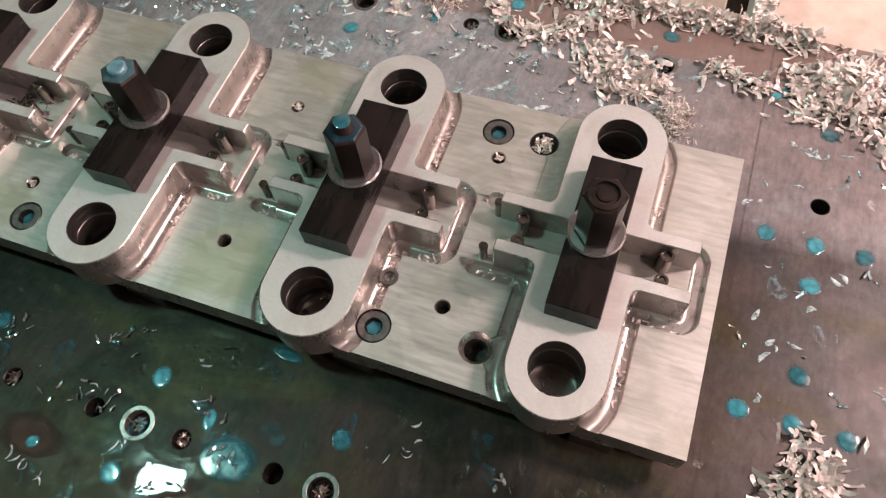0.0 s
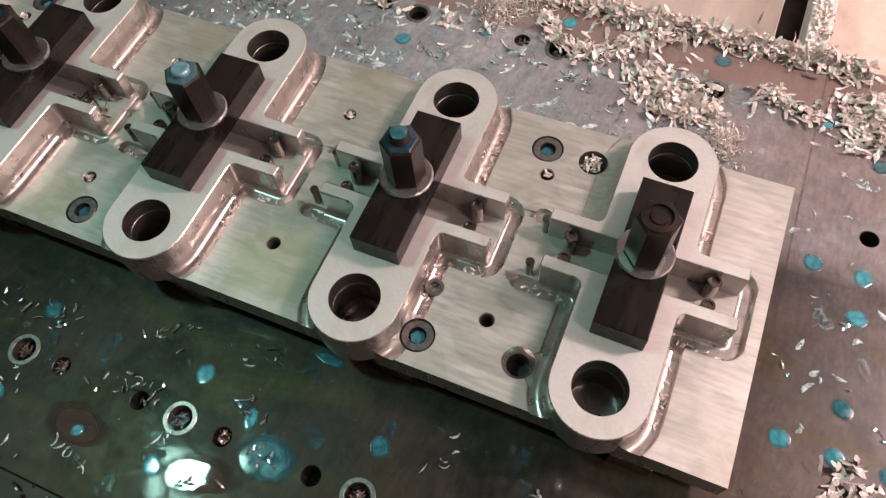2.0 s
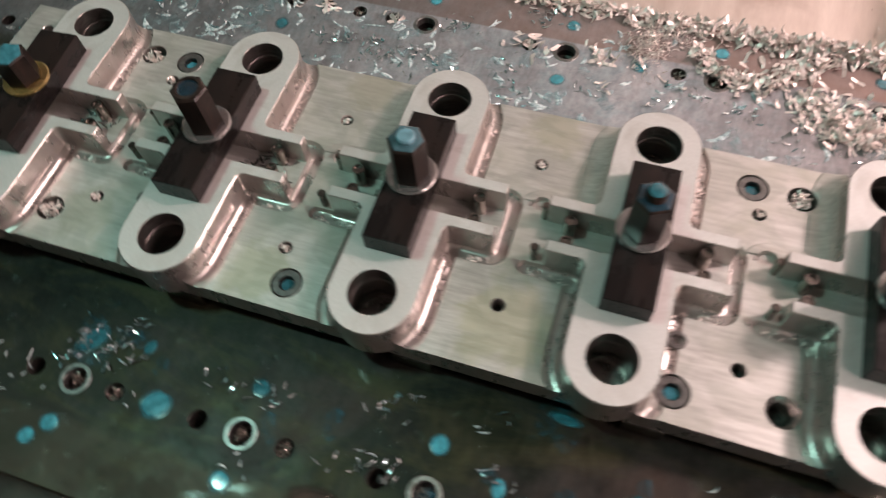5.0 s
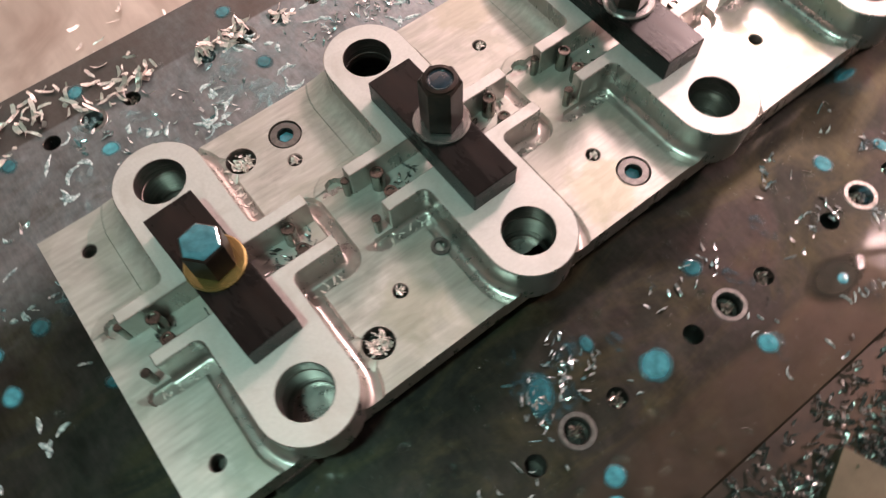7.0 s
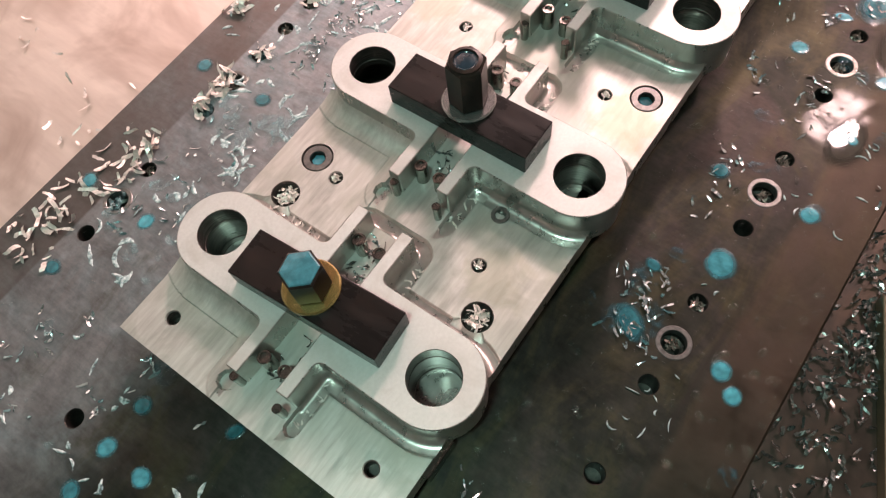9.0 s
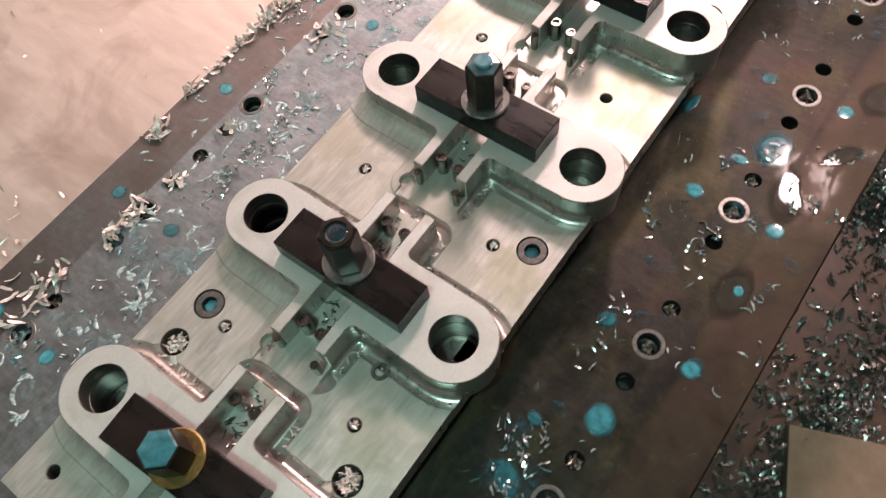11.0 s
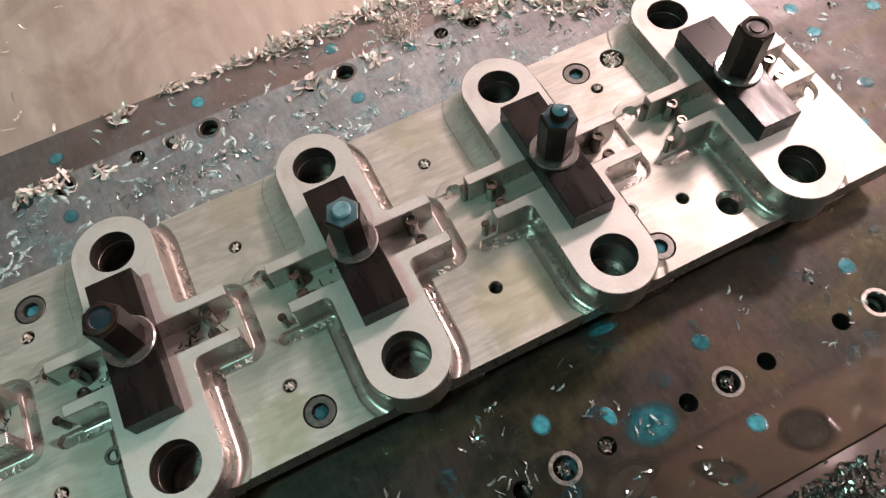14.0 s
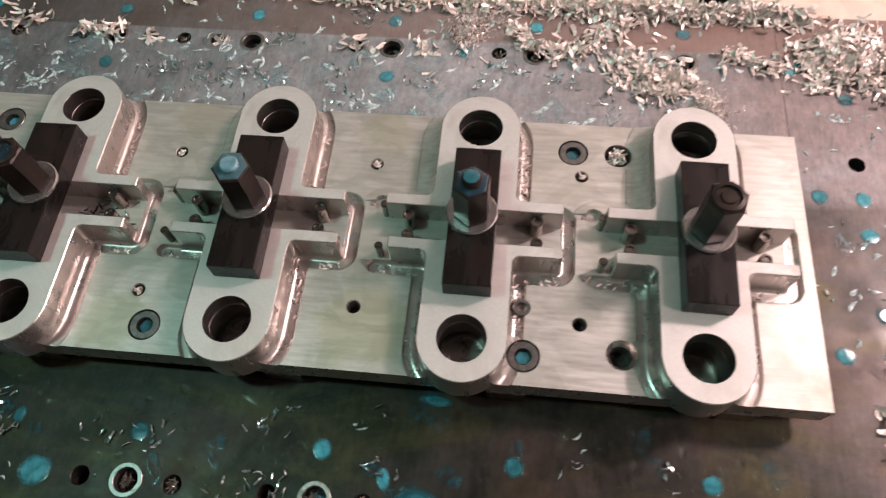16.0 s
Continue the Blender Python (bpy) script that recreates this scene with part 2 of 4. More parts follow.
        line = nt.nodes.new("ShaderNodeMapRange")
        line.inputs["From Min"].default_value, line.inputs["From Max"].default_value = half, 0.0
        nt.links.new(ab.outputs[0], line.inputs["Value"])
        keep = nt.nodes.new("ShaderNodeMath")
        keep.operation = "MULTIPLY"
        nt.links.new(line.outputs[0], keep.inputs[0])
        nt.links.new(grey(nt, mid, 0.1, 1.0, 0.35, 0.6), keep.inputs[1])
        col = blend(nt, "MIX", keep.outputs[0], col, tint)
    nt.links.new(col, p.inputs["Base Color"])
    # less metallic behind, where the sheen is painted in; more so in front
    nt.links.new(grey(nt, either.outputs[0], 0.78, 0.30, 0.0, 1.0), p.inputs["Metallic"])
    nt.links.new(blend(nt, "MIX", 0.35, grey(nt, mid, 0.34, 0.60, 0.35, 0.65), grey(nt, fine, 0.36, 0.56)), p.inputs["Roughness"])
    nt.links.new(grey(nt, oil, 0.0, 0.22, 0.50, 0.60), p.inputs["Coat Weight"])
    p.inputs["Coat Roughness"].default_value = 0.06
    p.inputs["Specular IOR Level"].default_value = 0.35
    bumped(nt, p, grime, 0.12, 0.0008)
    return m


M_TABLE = table_material()


def coolant(name, col):
    m, nt, p = nodes_of(name)
    f = noise_fac(nt, coords(nt), 150, 4, 0.6)
    base = ramp(nt, f, [(0.3, tuple(c * 0.45 for c in col)), (0.7, col)])
    info = nt.nodes.new("ShaderNodeObjectInfo")
    base = blend(nt, "MULTIPLY", 1.0, base, grey(nt, info.outputs["Random"], 0.5, 1.1))
    nt.links.new(base, p.inputs["Base Color"])
    nt.links.new(grey(nt, f, 0.05, 0.22), p.inputs["Roughness"])
    p.inputs["Coat Weight"].default_value = 0.4
    p.inputs["Coat Roughness"].default_value = 0.03
    return m


def thin_edge(m):
    """A drop of coolant thins out towards its rim."""
    nt, p = m.node_tree, m.node_tree.nodes["Principled BSDF"]
    tc = nt.nodes.new("ShaderNodeTexCoord")
    off = nt.nodes.new("ShaderNodeVectorMath")
    off.operation = "SUBTRACT"
    off.inputs[1].default_value = (0.5, 0.5, 0.0)
    nt.links.new(tc.outputs["Generated"], off.inputs[0])
    flat = nt.nodes.new("ShaderNodeVectorMath")
    flat.operation = "MULTIPLY"
    flat.inputs[1].default_value = (1, 1, 0)
    nt.links.new(off.outputs[0], flat.inputs[0])
    far = nt.nodes.new("ShaderNodeVectorMath")
    far.operation = "LENGTH"
    nt.links.new(flat.outputs[0], far.inputs[0])
    nt.links.new(grey(nt, far.outputs["Value"], 1.0, 0.0, 0.27, 0.49), p.inputs["Alpha"])
    return m


M_POOL = thin_edge(coolant("thin_blue_coolant", (0.07, 0.37, 0.45)))
M_BLUE = coolant("blue_coolant", (0.075, 0.33, 0.41))
M_PALEBLUE = coolant("pale_blue_coolant", (0.15, 0.31, 0.37))
M_DULLBLUE = coolant("dull_blue_coolant", (0.03, 0.075, 0.11))


def wet_chip_material():
    m, nt, p = nodes_of("wet_chip")
    g = nt.nodes.new("ShaderNodeNewGeometry")
    nt.links.new(ramp(nt, g.outputs["Random Per Island"], [(0.0, (0.60, 0.62, 0.62)), (0.5, (0.45, 0.56, 0.58)), (0.8, (0.20, 0.44, 0.48)), (1.0, (0.75, 0.75, 0.75))]), p.inputs["Base Color"])
    p.inputs["Metallic"].default_value = 0.8
    p.inputs["Roughness"].default_value = 0.15
    p.inputs["Coat Weight"].default_value = 0.6
    return m


M_WETCHIP = wet_chip_material()


# ---- builders ----
def obj(name, me, material, parent=None, label=""):
    for mt in () if len(me.materials) else (material if isinstance(material, (list, tuple)) else [material]):
        me.materials.append(mt)
    ob = new(name, me)
    if parent:
        ob.parent = parent
    if label:
        tagged(ob, label)
    return ob


def part(name, bm, material, parent=None, label="", smooth=False, at=None):
    me = bpy.data.meshes.new(name)
    bm.normal_update()
    bm.to_mesh(me)
    bm.free()
    if smooth:
        me.shade_smooth()
        me.set_sharp_from_angle(angle=radians(35))
    ob = obj(name, me, material, parent, label)
    if at is not None:
        ob.matrix_basis = at
    return ob


def from_arrays(name, verts, faces, material, parent=None, label="", smooth=False, mats=None):
    me = bpy.data.meshes.new(name)
    me.from_pydata([tuple(v) for v in verts], [], faces)
    ob = obj(name, me, material, parent, label)
    if mats is not None:
        me.polygons.foreach_set("material_index", np.array(mats, dtype=np.int32))
    if smooth:
        me.shade_smooth()
        me.set_sharp_from_angle(angle=radians(40))
    me.update()
    return ob


def box(sx, sy, sz, bevel=0.0, segments=2):
    """A box on z = 0, centred in x and y, with bevelled edges."""
    bm = bmesh.new()
    bmesh.ops.create_cube(bm, size=1.0)
    for v in bm.verts:
        v.co = (v.co.x * sx, v.co.y * sy, (v.co.z + 0.5) * sz)
    if bevel:
        bmesh.ops.bevel(bm, geom=bm.edges[:], offset=bevel, segments=segments, affect="EDGES", profile=0.5)
    return bm


def lathe(profile, n=32, close=True):
    """A turned body from (radius, z) pairs."""
    bm = bmesh.new()
    rings = []
    for r, z in profile:
        if r < 1e-6:
            rings.append([bm.verts.new((0, 0, z))])
        else:
            rings.append([bm.verts.new((r * math.cos(2 * math.pi * i / n), r * math.sin(2 * math.pi * i / n), z)) for i in range(n)])
    for a, b in zip(rings, rings[1:]):
        for i in range(n):
            j = (i + 1) % n
            if len(a) == 1 and len(b) == 1:
                continue
            if len(a) == 1:
                bm.faces.new((a[0], b[j], b[i]))
            elif len(b) == 1:
                bm.faces.new((a[i], a[j], b[0]))
            else:
                bm.faces.new((a[i], a[j], b[j], b[i]))
    bmesh.ops.recalc_face_normals(bm, faces=bm.faces[:])
    return bm


def empty(name, m, label, category, group="", kind=""):
    e = new(name)
    e.matrix_basis = m
    return tagged(e, label, category, group, kind)


def rounded(points, n=6):
    """A closed outline from (x, y, radius) corners, each rounded."""
    out = []
    k = len(points)
    for i in range(k):
        p0, p1, p2 = (Vector(points[(i + d) % k][:2]) for d in (-1, 0, 1))
        r = points[i][2]
        a, b = (p0 - p1).normalized(), (p2 - p1).normalized()
        half = a.angle(b) / 2
        if r < 1e-6:
            out.append(tuple(p1))
            continue
        t = r / math.tan(half)
        c = p1 + (a + b).normalized() * (r / math.sin(half))
        s, e = p1 + a * t - c, p1 + b * t - c
        a0 = math.atan2(s.y, s.x)
        da = math.atan2(e.y, e.x) - a0
        da = (da + math.pi) % (2 * math.pi) - math.pi
        m = max(2, int(n * abs(da) / (math.pi / 2) + 0.5) + 1)
        out += [(c.x + r * math.cos(a0 + da * j / m), c.y + r * math.sin(a0 + da * j / m)) for j in range(m + 1)]
    return out


def polygon_distance(poly, X, Y):
    """Signed distance of points to a closed outline, negative inside."""
    best = np.full(X.shape, 1e9)
    inside = np.zeros(X.shape, bool)
    k = len(poly)
    for i in range(k):
        (x0, y0), (x1, y1) = poly[i], poly[(i + 1) % k]
        dx, dy = x1 - x0, y1 - y0
        L = dx * dx + dy * dy
        if L < 1e-14:
            continue
        t = np.clip(((X - x0) * dx + (Y - y0) * dy) / L, 0, 1)
        best = np.minimum(best, np.hypot(X - x0 - t * dx, Y - y0 - t * dy))
        if abs(dy) > 1e-12:
            inside ^= ((y0 > Y) != (y1 > Y)) & (X < x0 + (Y - y0) * dx / dy)
    return np.where(inside, -best, best)


def holed_grid(xs, ys, height, holes, drop, skip=None, alt=None):
    """A sheet over the grid with round holes in it. holes: (x, y, profile, squares), profile a list of (radius, depth) from the mouth down.
    drop: the depth of the sheet's skirt. Returns verts, faces, material index (0 sheet, 1 hole wall, 2 hole floor, 3 side)."""
    nx, ny = len(xs), len(ys)
    X, Y = np.meshgrid(xs, ys, indexing="ij")
    verts = np.stack([X, Y, height], axis=-1).reshape(-1, 3).tolist()
    keep = np.ones((nx - 1, ny - 1), bool)
    if skip is not None:
        keep &= ~skip
    faces, mats = [], []
    for hx, hy, profile, sq in holes:
        i, j = int(np.argmin(abs(xs - hx))), int(np.argmin(abs(ys - hy)))
        i0, i1, j0, j1 = max(i - sq, 0), min(i + sq, nx - 1), max(j - sq, 0), min(j + sq, ny - 1)
        keep[i0:i1, j0:j1] = False
        loop = [(a, j0) for a in range(i0, i1)] + [(i1, b) for b in range(j0, j1)] + [(a, j1) for a in range(i1, i0, -1)] + [(i0, b) for b in range(j1, j0, -1)]
        prev = [a * ny + b for a, b in loop]
        ang = [math.atan2(ys[b] - hy, xs[a] - hx) for a, b in loop]
        z0 = float(height[i, j])
        for q, (r, d, *skin) in enumerate(profile):
            base = len(verts)
            verts += [[hx + r * math.cos(w), hy + r * math.sin(w), z0 - d] for w in ang]
            ring = list(range(base, base + len(loop)))
            for u in range(len(loop)):
                w = (u + 1) % len(loop)
                faces.append((prev[u], prev[w], ring[w], ring[u]))
                mats.append(skin[0] if skin else 0 if q == 0 else 1)
            prev = ring
        faces.append(tuple(prev))
        mats.append(2)
    I, J = np.nonzero(keep)
    a = I * ny + J
    quads = np.stack([a, a + ny, a + ny + 1, a + 1], axis=1)
    faces = [tuple(q) for q in quads.tolist()] + faces
    mats = ([0] * len(quads) if alt is None else np.where(alt[I, J], 3, 0).tolist()) + mats
    rim = [a * ny for a in range(nx)] + [(nx - 1) * ny + b for b in range(1, ny)] + [a * ny + ny - 1 for a in range(nx - 2, -1, -1)] + [b for b in range(ny - 2, 0, -1)]
    base = len(verts)
    verts += [[verts[v][0], verts[v][1], drop] for v in rim]
    n = len(rim)
    for u in range(n):
        w = (u + 1) % n
        faces.append((rim[w], rim[u], base + u, base + w))
        mats.append(3)
    faces.append(tuple(range(base + n - 1, base - 1, -1)))
    mats.append(3)
    return verts, faces, mats


# ---- the plan ----
PITCH, STATIONS = 0.15, 5
FLOOR, PLATE_Z, TABLE = -0.021, -0.041, -0.057
GRID, GX, GY = 0.0315, 0.1105, 0.2015


def node(i, j):
    return GX + i * GRID, GY + j * GRID


# ---- machine bed, with unseen walls and roof added to shape reflections ----
def slab(name, x0, x1, y0, y1, z0, z1, material, label, category, kind="structure", bevel=0.0):
    ob = part(name, box(x1 - x0, y1 - y0, z1 - z0, bevel), material, at=pose((x0 + x1) / 2, (y0 + y1) / 2, z0))
    return tagged(ob, label, category, kind=kind)


BED = -0.215
slab("floor", -1.6, 2.15, -1.5, 1.35, BED - 0.05, BED, M_BED, "oily brown machine bed littered with chips", "machine bed")
# added out of view: pale walls east and north bounce light, the rest stay dark
slab("wall_west", -1.65, -1.6, -1.5, 1.35, BED, 2.6, M_GUARD, "unseen grey wall added to keep reflections dark", "guard wall")
slab("wall_east", 2.15, 2.2, -1.5, 1.35, BED, 2.6, M_WHITE, "unseen pale wall added to throw light back", "guard wall")
slab("wall_south", -1.6, 2.15, -1.55, -1.5, BED, 2.6, M_GUARD, "unseen grey wall added to keep reflections dark", "guard wall")
slab("wall_north", -1.6, 2.2, 1.35, 1.4, BED, 2.6, M_WHITE, "unseen pale wall added to throw light back", "guard wall")
slab("ceiling", -1.65, 2.2, -1.55, 1.4, 2.6, 2.65, M_CEIL, "unseen dark roof added to keep reflections dark", "roof panel")

# sloping sheet cover behind the table
SLOPE = math.atan(0.06)


def sheet_z(y):
    return -0.138 + 0.06 * (y - 0.44)


def cover(name, x0, x1, y0, y1, material, label, lift=0.0, thick=0.004):
    L = (y1 - y0) / math.cos(SLOPE)
    ob = empty(name, pose((x0 + x1) / 2, (y0 + y1) / 2, sheet_z((y0 + y1) / 2) - thick + lift, math.degrees(SLOPE)), label, "way cover")
    part("panel", box(x1 - x0, L, thick, 0.0012), material, ob)
    part("front_lip", box(x1 - x0 - 0.002, 0.003, 0.018, 0.0008), material, ob, at=pose(0, 0.0022 - L / 2, -0.0181))
    return ob


cover("way_cover", -1.5, 0.660, 0.272, 1.3, M_SHEET, "brownish bright steel way cover strewn with chips")
cover("cover_rail", 0.673, 0.692, 0.262, 1.2, M_WHITE, "white painted rail beside the way cover", 0.075, 0.03)
cover("side_cover", 0.694, 1.9, 0.285, 1.3, M_BEIGE, "beige painted side cover with dirty edge", 0.02)

tan = part("channel_cover", box(0.30, 0.20, 0.014, 0.001), M_TAN, at=pose(0.197, -0.449, BED, 0, 0, 22))
tagged(tan, "flat tan sheet lying in the front channel", "cover sheet")

# ---- machine table ----
STEP = GRID / 6
txs = GX + STEP * np.arange(-110, 200)
tys = GY + STEP * np.arange(-85, 12)
tys = np.concatenate([[tys[0] - 0.0014], tys, [tys[-1] + 0.0014]])
BIG = [(0.0090, 0.0), (0.0084, 0.0012), (0.0084, 0.012), (0.0062, 0.013), (0.0062, 0.028)]
SMALL = [(0.0066, 0.0), (0.0061, 0.0006), (0.0062, 0.022)]
hole_list, collars = [], []
BACK_ROW = (-4, -3, -1, 0, 1, 2, 3, 4, 7, 8, 11, 12, 16, 18)
FRONT_ROW = (-8, -7, -5, -4, -3, -1, 0, 1, 3, 4, 5, 7, 8, 9, 11, 12, 13, 15, 16, 17)
for row, cols in ((0, BACK_ROW), (-12, FRONT_ROW)):
    for i in cols:
        hx, hy = node(i, row)
        hole_list.append((hx, hy, BIG if i % 4 == 0 else SMALL, 3))
        if i % 4 == 0:
            collars.append((i, row))
for i, j in ((20, -3), (-8, -3), (-5, 0)):
    hx, hy = node(i, j)
    if not any(abs(hx - h[0]) < 0.01 and abs(hy - h[1]) < 0.01 for h in hole_list):
        hole_list.append((hx, hy, SMALL, 3))
TX, TY = np.meshgrid(txs, tys, indexing="ij")
th = np.full(TX.shape, TABLE)
th[:, 0] -= 0.0012
th[:, -1] -= 0.0012
tv, tf, tm = holed_grid(txs, tys, th, hole_list, BED)
machine_table = from_arrays("machine_table", tv, tf, [M_TABLE, M_HOLESHADE, M_HOLESHADE, M_TABLE], mats=tm)
tagged(machine_table, "dark oily steel machine table with rows of drilled holes", "machine table", kind="structure")
for i, j in collars:
    hx, hy = node(i, j)
    bright = (i, j) in ((8, -12), (16, -12))
    part("bushing", lathe([(0.0080, -0.006), (0.0080, 0.0001), (0.0084, 0.0004), (0.0108, 0.0004), (0.0112, 0.0001), (0.0112, -0.001)], 28), M_RING if bright else M_SCREW, machine_table, "bright steel bushing ring" if bright else "", True, pose(hx, hy, TABLE))

# ---- fixture plate ----
HALF, BY = 0.0285, 0.080
ARM_IN, ARM_OUT = 0.0125, 0.021


def island(left, right):
    """Outline of the raised half of a station on the +y side of its slot."""
    pts = [(-left, ARM_IN, 0.0008), (right, ARM_IN, 0.0008), (right, ARM_OUT, 0.0012), (HALF, ARM_OUT, 0.005)]
    arc = [(HALF * math.cos(a), BY + HALF * math.sin(a), 0) for a in np.linspace(0, math.pi, 33)]
    return rounded(pts + arc + [(-HALF, ARM_OUT, 0.005), (-left, ARM_OUT, 0.0012)])


UPPER = island(0.060, 0.061)
LOWER = [(x, -y) for x, y in reversed(island(0.055, 0.061))]


def cross(left, right):
    pts = [(HALF, -ARM_OUT, 0.005), (right, -ARM_OUT, 0.003), (right, ARM_OUT, 0.003), (HALF, ARM_OUT, 0.005)]
    top = [(HALF * math.cos(a), BY + HALF * math.sin(a), 0) for a in np.linspace(0, math.pi, 25)]
    mid = [(-HALF, ARM_OUT, 0.005), (-left, ARM_OUT, 0.003), (-left, -ARM_OUT, 0.003), (-HALF, -ARM_OUT, 0.005)]
    low = [(HALF * math.cos(a), -BY + HALF * math.sin(a), 0) for a in np.linspace(math.pi, 2 * math.pi, 25)]
    return rounded(pts + top + mid + low)


def relief(x, y, d):
    """Height of the pocket floor at distance d from a raised wall: a rounded foot, a groove and its lip.
    The grooves along the arms are cut deeper; the foot of the rear wall facing -x is a wide round with no groove."""
    arm = (np.abs(x) > HALF + 0.001) & (np.abs(y) < ARM_OUT + 0.0135)
    deep = np.where(arm, 0.0042, 0.0024)
    R = np.where(arm, 0.0030, 0.0062)
    foot = FLOOR - deep + R - np.sqrt(np.maximum(R * R - (R - np.clip(d, 0, R)) ** 2, 0))
    lip = FLOOR - deep + deep * np.clip((d - 0.0094) / 0.0009, 0, 1)
    h = np.where(d < R, np.minimum(foot, FLOOR + 0.005), lip)
    # rear arm facing -x: plain floor with one round end cut; front arm: the groove ends in a round
    ay = np.abs(y) - ARM_OUT
    eye = (x < -HALF) & (y > 0) & arm
    h = np.where(eye, FLOOR, h)
    front = (x < -0.0555) & (y < 0)
    h = np.where(front, np.where((x > -0.0655) & (ay > 0) & (ay < 0.0096) | (np.hypot(x + 0.0655, ay - 0.0048) < 0.0048), FLOOR - 0.0042, FLOOR), h)
    wide = (x < -HALF + 0.006) & (y > ARM_OUT + 0.004)
    W = 0.0150
    swell = FLOOR + 0.62 * (W - np.sqrt(np.maximum(W * W - (W - np.clip(d, 0, W)) ** 2, 0)))
    return np.where(wide, np.minimum(swell + 0.0007, FLOOR + 0.0085), h)


pxs = np.linspace(-0.080, 0.679, 1013)
pys = np.linspace(-0.101, 0.103, 273)
PX, PY = np.meshgrid(pxs, pys, indexing="ij")
ph = np.full(PX.shape, FLOOR)
buried = np.zeros(PX.shape, bool)
grooved = np.zeros(PX.shape, bool)
CROSS = cross(0.067, 0.061)
for s in range(STATIONS):
    lx = PX - s * PITCH
    near = np.abs(lx) < 0.09
    x, y = lx[near], PY[near]
    d = polygon_distance(CROSS, x, y)
    h = relief(x, y, d)
    slot = (np.abs(y) < ARM_OUT - 0.0005) & (x < 0.0615) | (np.abs(y) < ARM_OUT) & (x < -0.054)
    h = np.where(slot, FLOOR, h)
    round_cut = np.hypot(x + 0.0665, y - ARM_OUT - 0.0030) < 0.0055
    wide = (x < -HALF + 0.006) & (y > ARM_OUT + 0.004)
    reach = np.where(wide, 0.0150, 0.0105)
    ph[near] = np.where(round_cut, FLOOR - 0.0026, np.where((d < reach) & ~slot, h, ph[near]))
    grooved[near] |= (d < reach - 0.0005) & ~slot & ~wide
    db = np.minimum(polygon_distance(UPPER, x, y), polygon_distance(LOWER, x, y))
    buried[near] |= db < -0.0025
skip = buried[:-1, :-1] & buried[1:, :-1] & buried[:-1, 1:] & buried[1:, 1:]
TAP = [(0.0050, 0.0), (0.0043, 0.0009, 3), (0.0045, 0.0018), (0.0041, 0.0026), (0.0045, 0.0034), (0.0041, 0.0042), (0.0045, 0.0050), (0.0041, 0.0058), (0.0043, 0.012)]
CBORE = [(0.0110, 0.0), (0.0107, 0.0006), (0.0107, 0.011)]
OPEN = [(0.0102, 0.0), (0.0098, 0.0006, 3), (0.0072, 0.0048, 3), (0.0070, 0.0052), (0.0070, 0.018)]
plate_holes = [(0.075 + 0.15 * k, 0.057 * sgn, TAP, 8) for k in range(4) for sgn in (1, -1)]
plate_holes += [(-0.057, 0.079, TAP, 8), (-0.057, -0.0765, TAP, 8)]
screw_at = [(0.0805, 0.0775), (0.2365, -0.0815), (0.4895, -0.0815), (0.5185, 0.0775)]
plate_holes += [(x, y, CBORE, 17) for x, y in screw_at]
chip_holes = [(0.0475, 0.0775), (0.0470, -0.0750), (0.5510, 0.0770)]
plate_holes += [(x, y, [(0.0098, 0.0), (0.0095, 0.0004), (0.0095, 0.012)], 15) for x, y in chip_holes]
plate_holes += [(0.5520, -0.0755, OPEN, 15)]
pv, pf, pm = holed_grid(pxs, pys, ph, plate_holes, PLATE_Z, skip, grooved[:-1, :-1] & grooved[1:, 1:])
fixture_plate = empty("fixture_plate", pose(0, 0, 0), "long milled steel fixture plate with five clamping stations", "fixture plate")
from_arrays("base_plate", pv, pf, [M_PLATE, M_BORE, M_HOLESHADE, M_WALL], fixture_plate, "", True, pm)


PAD_FOOT = -0.031


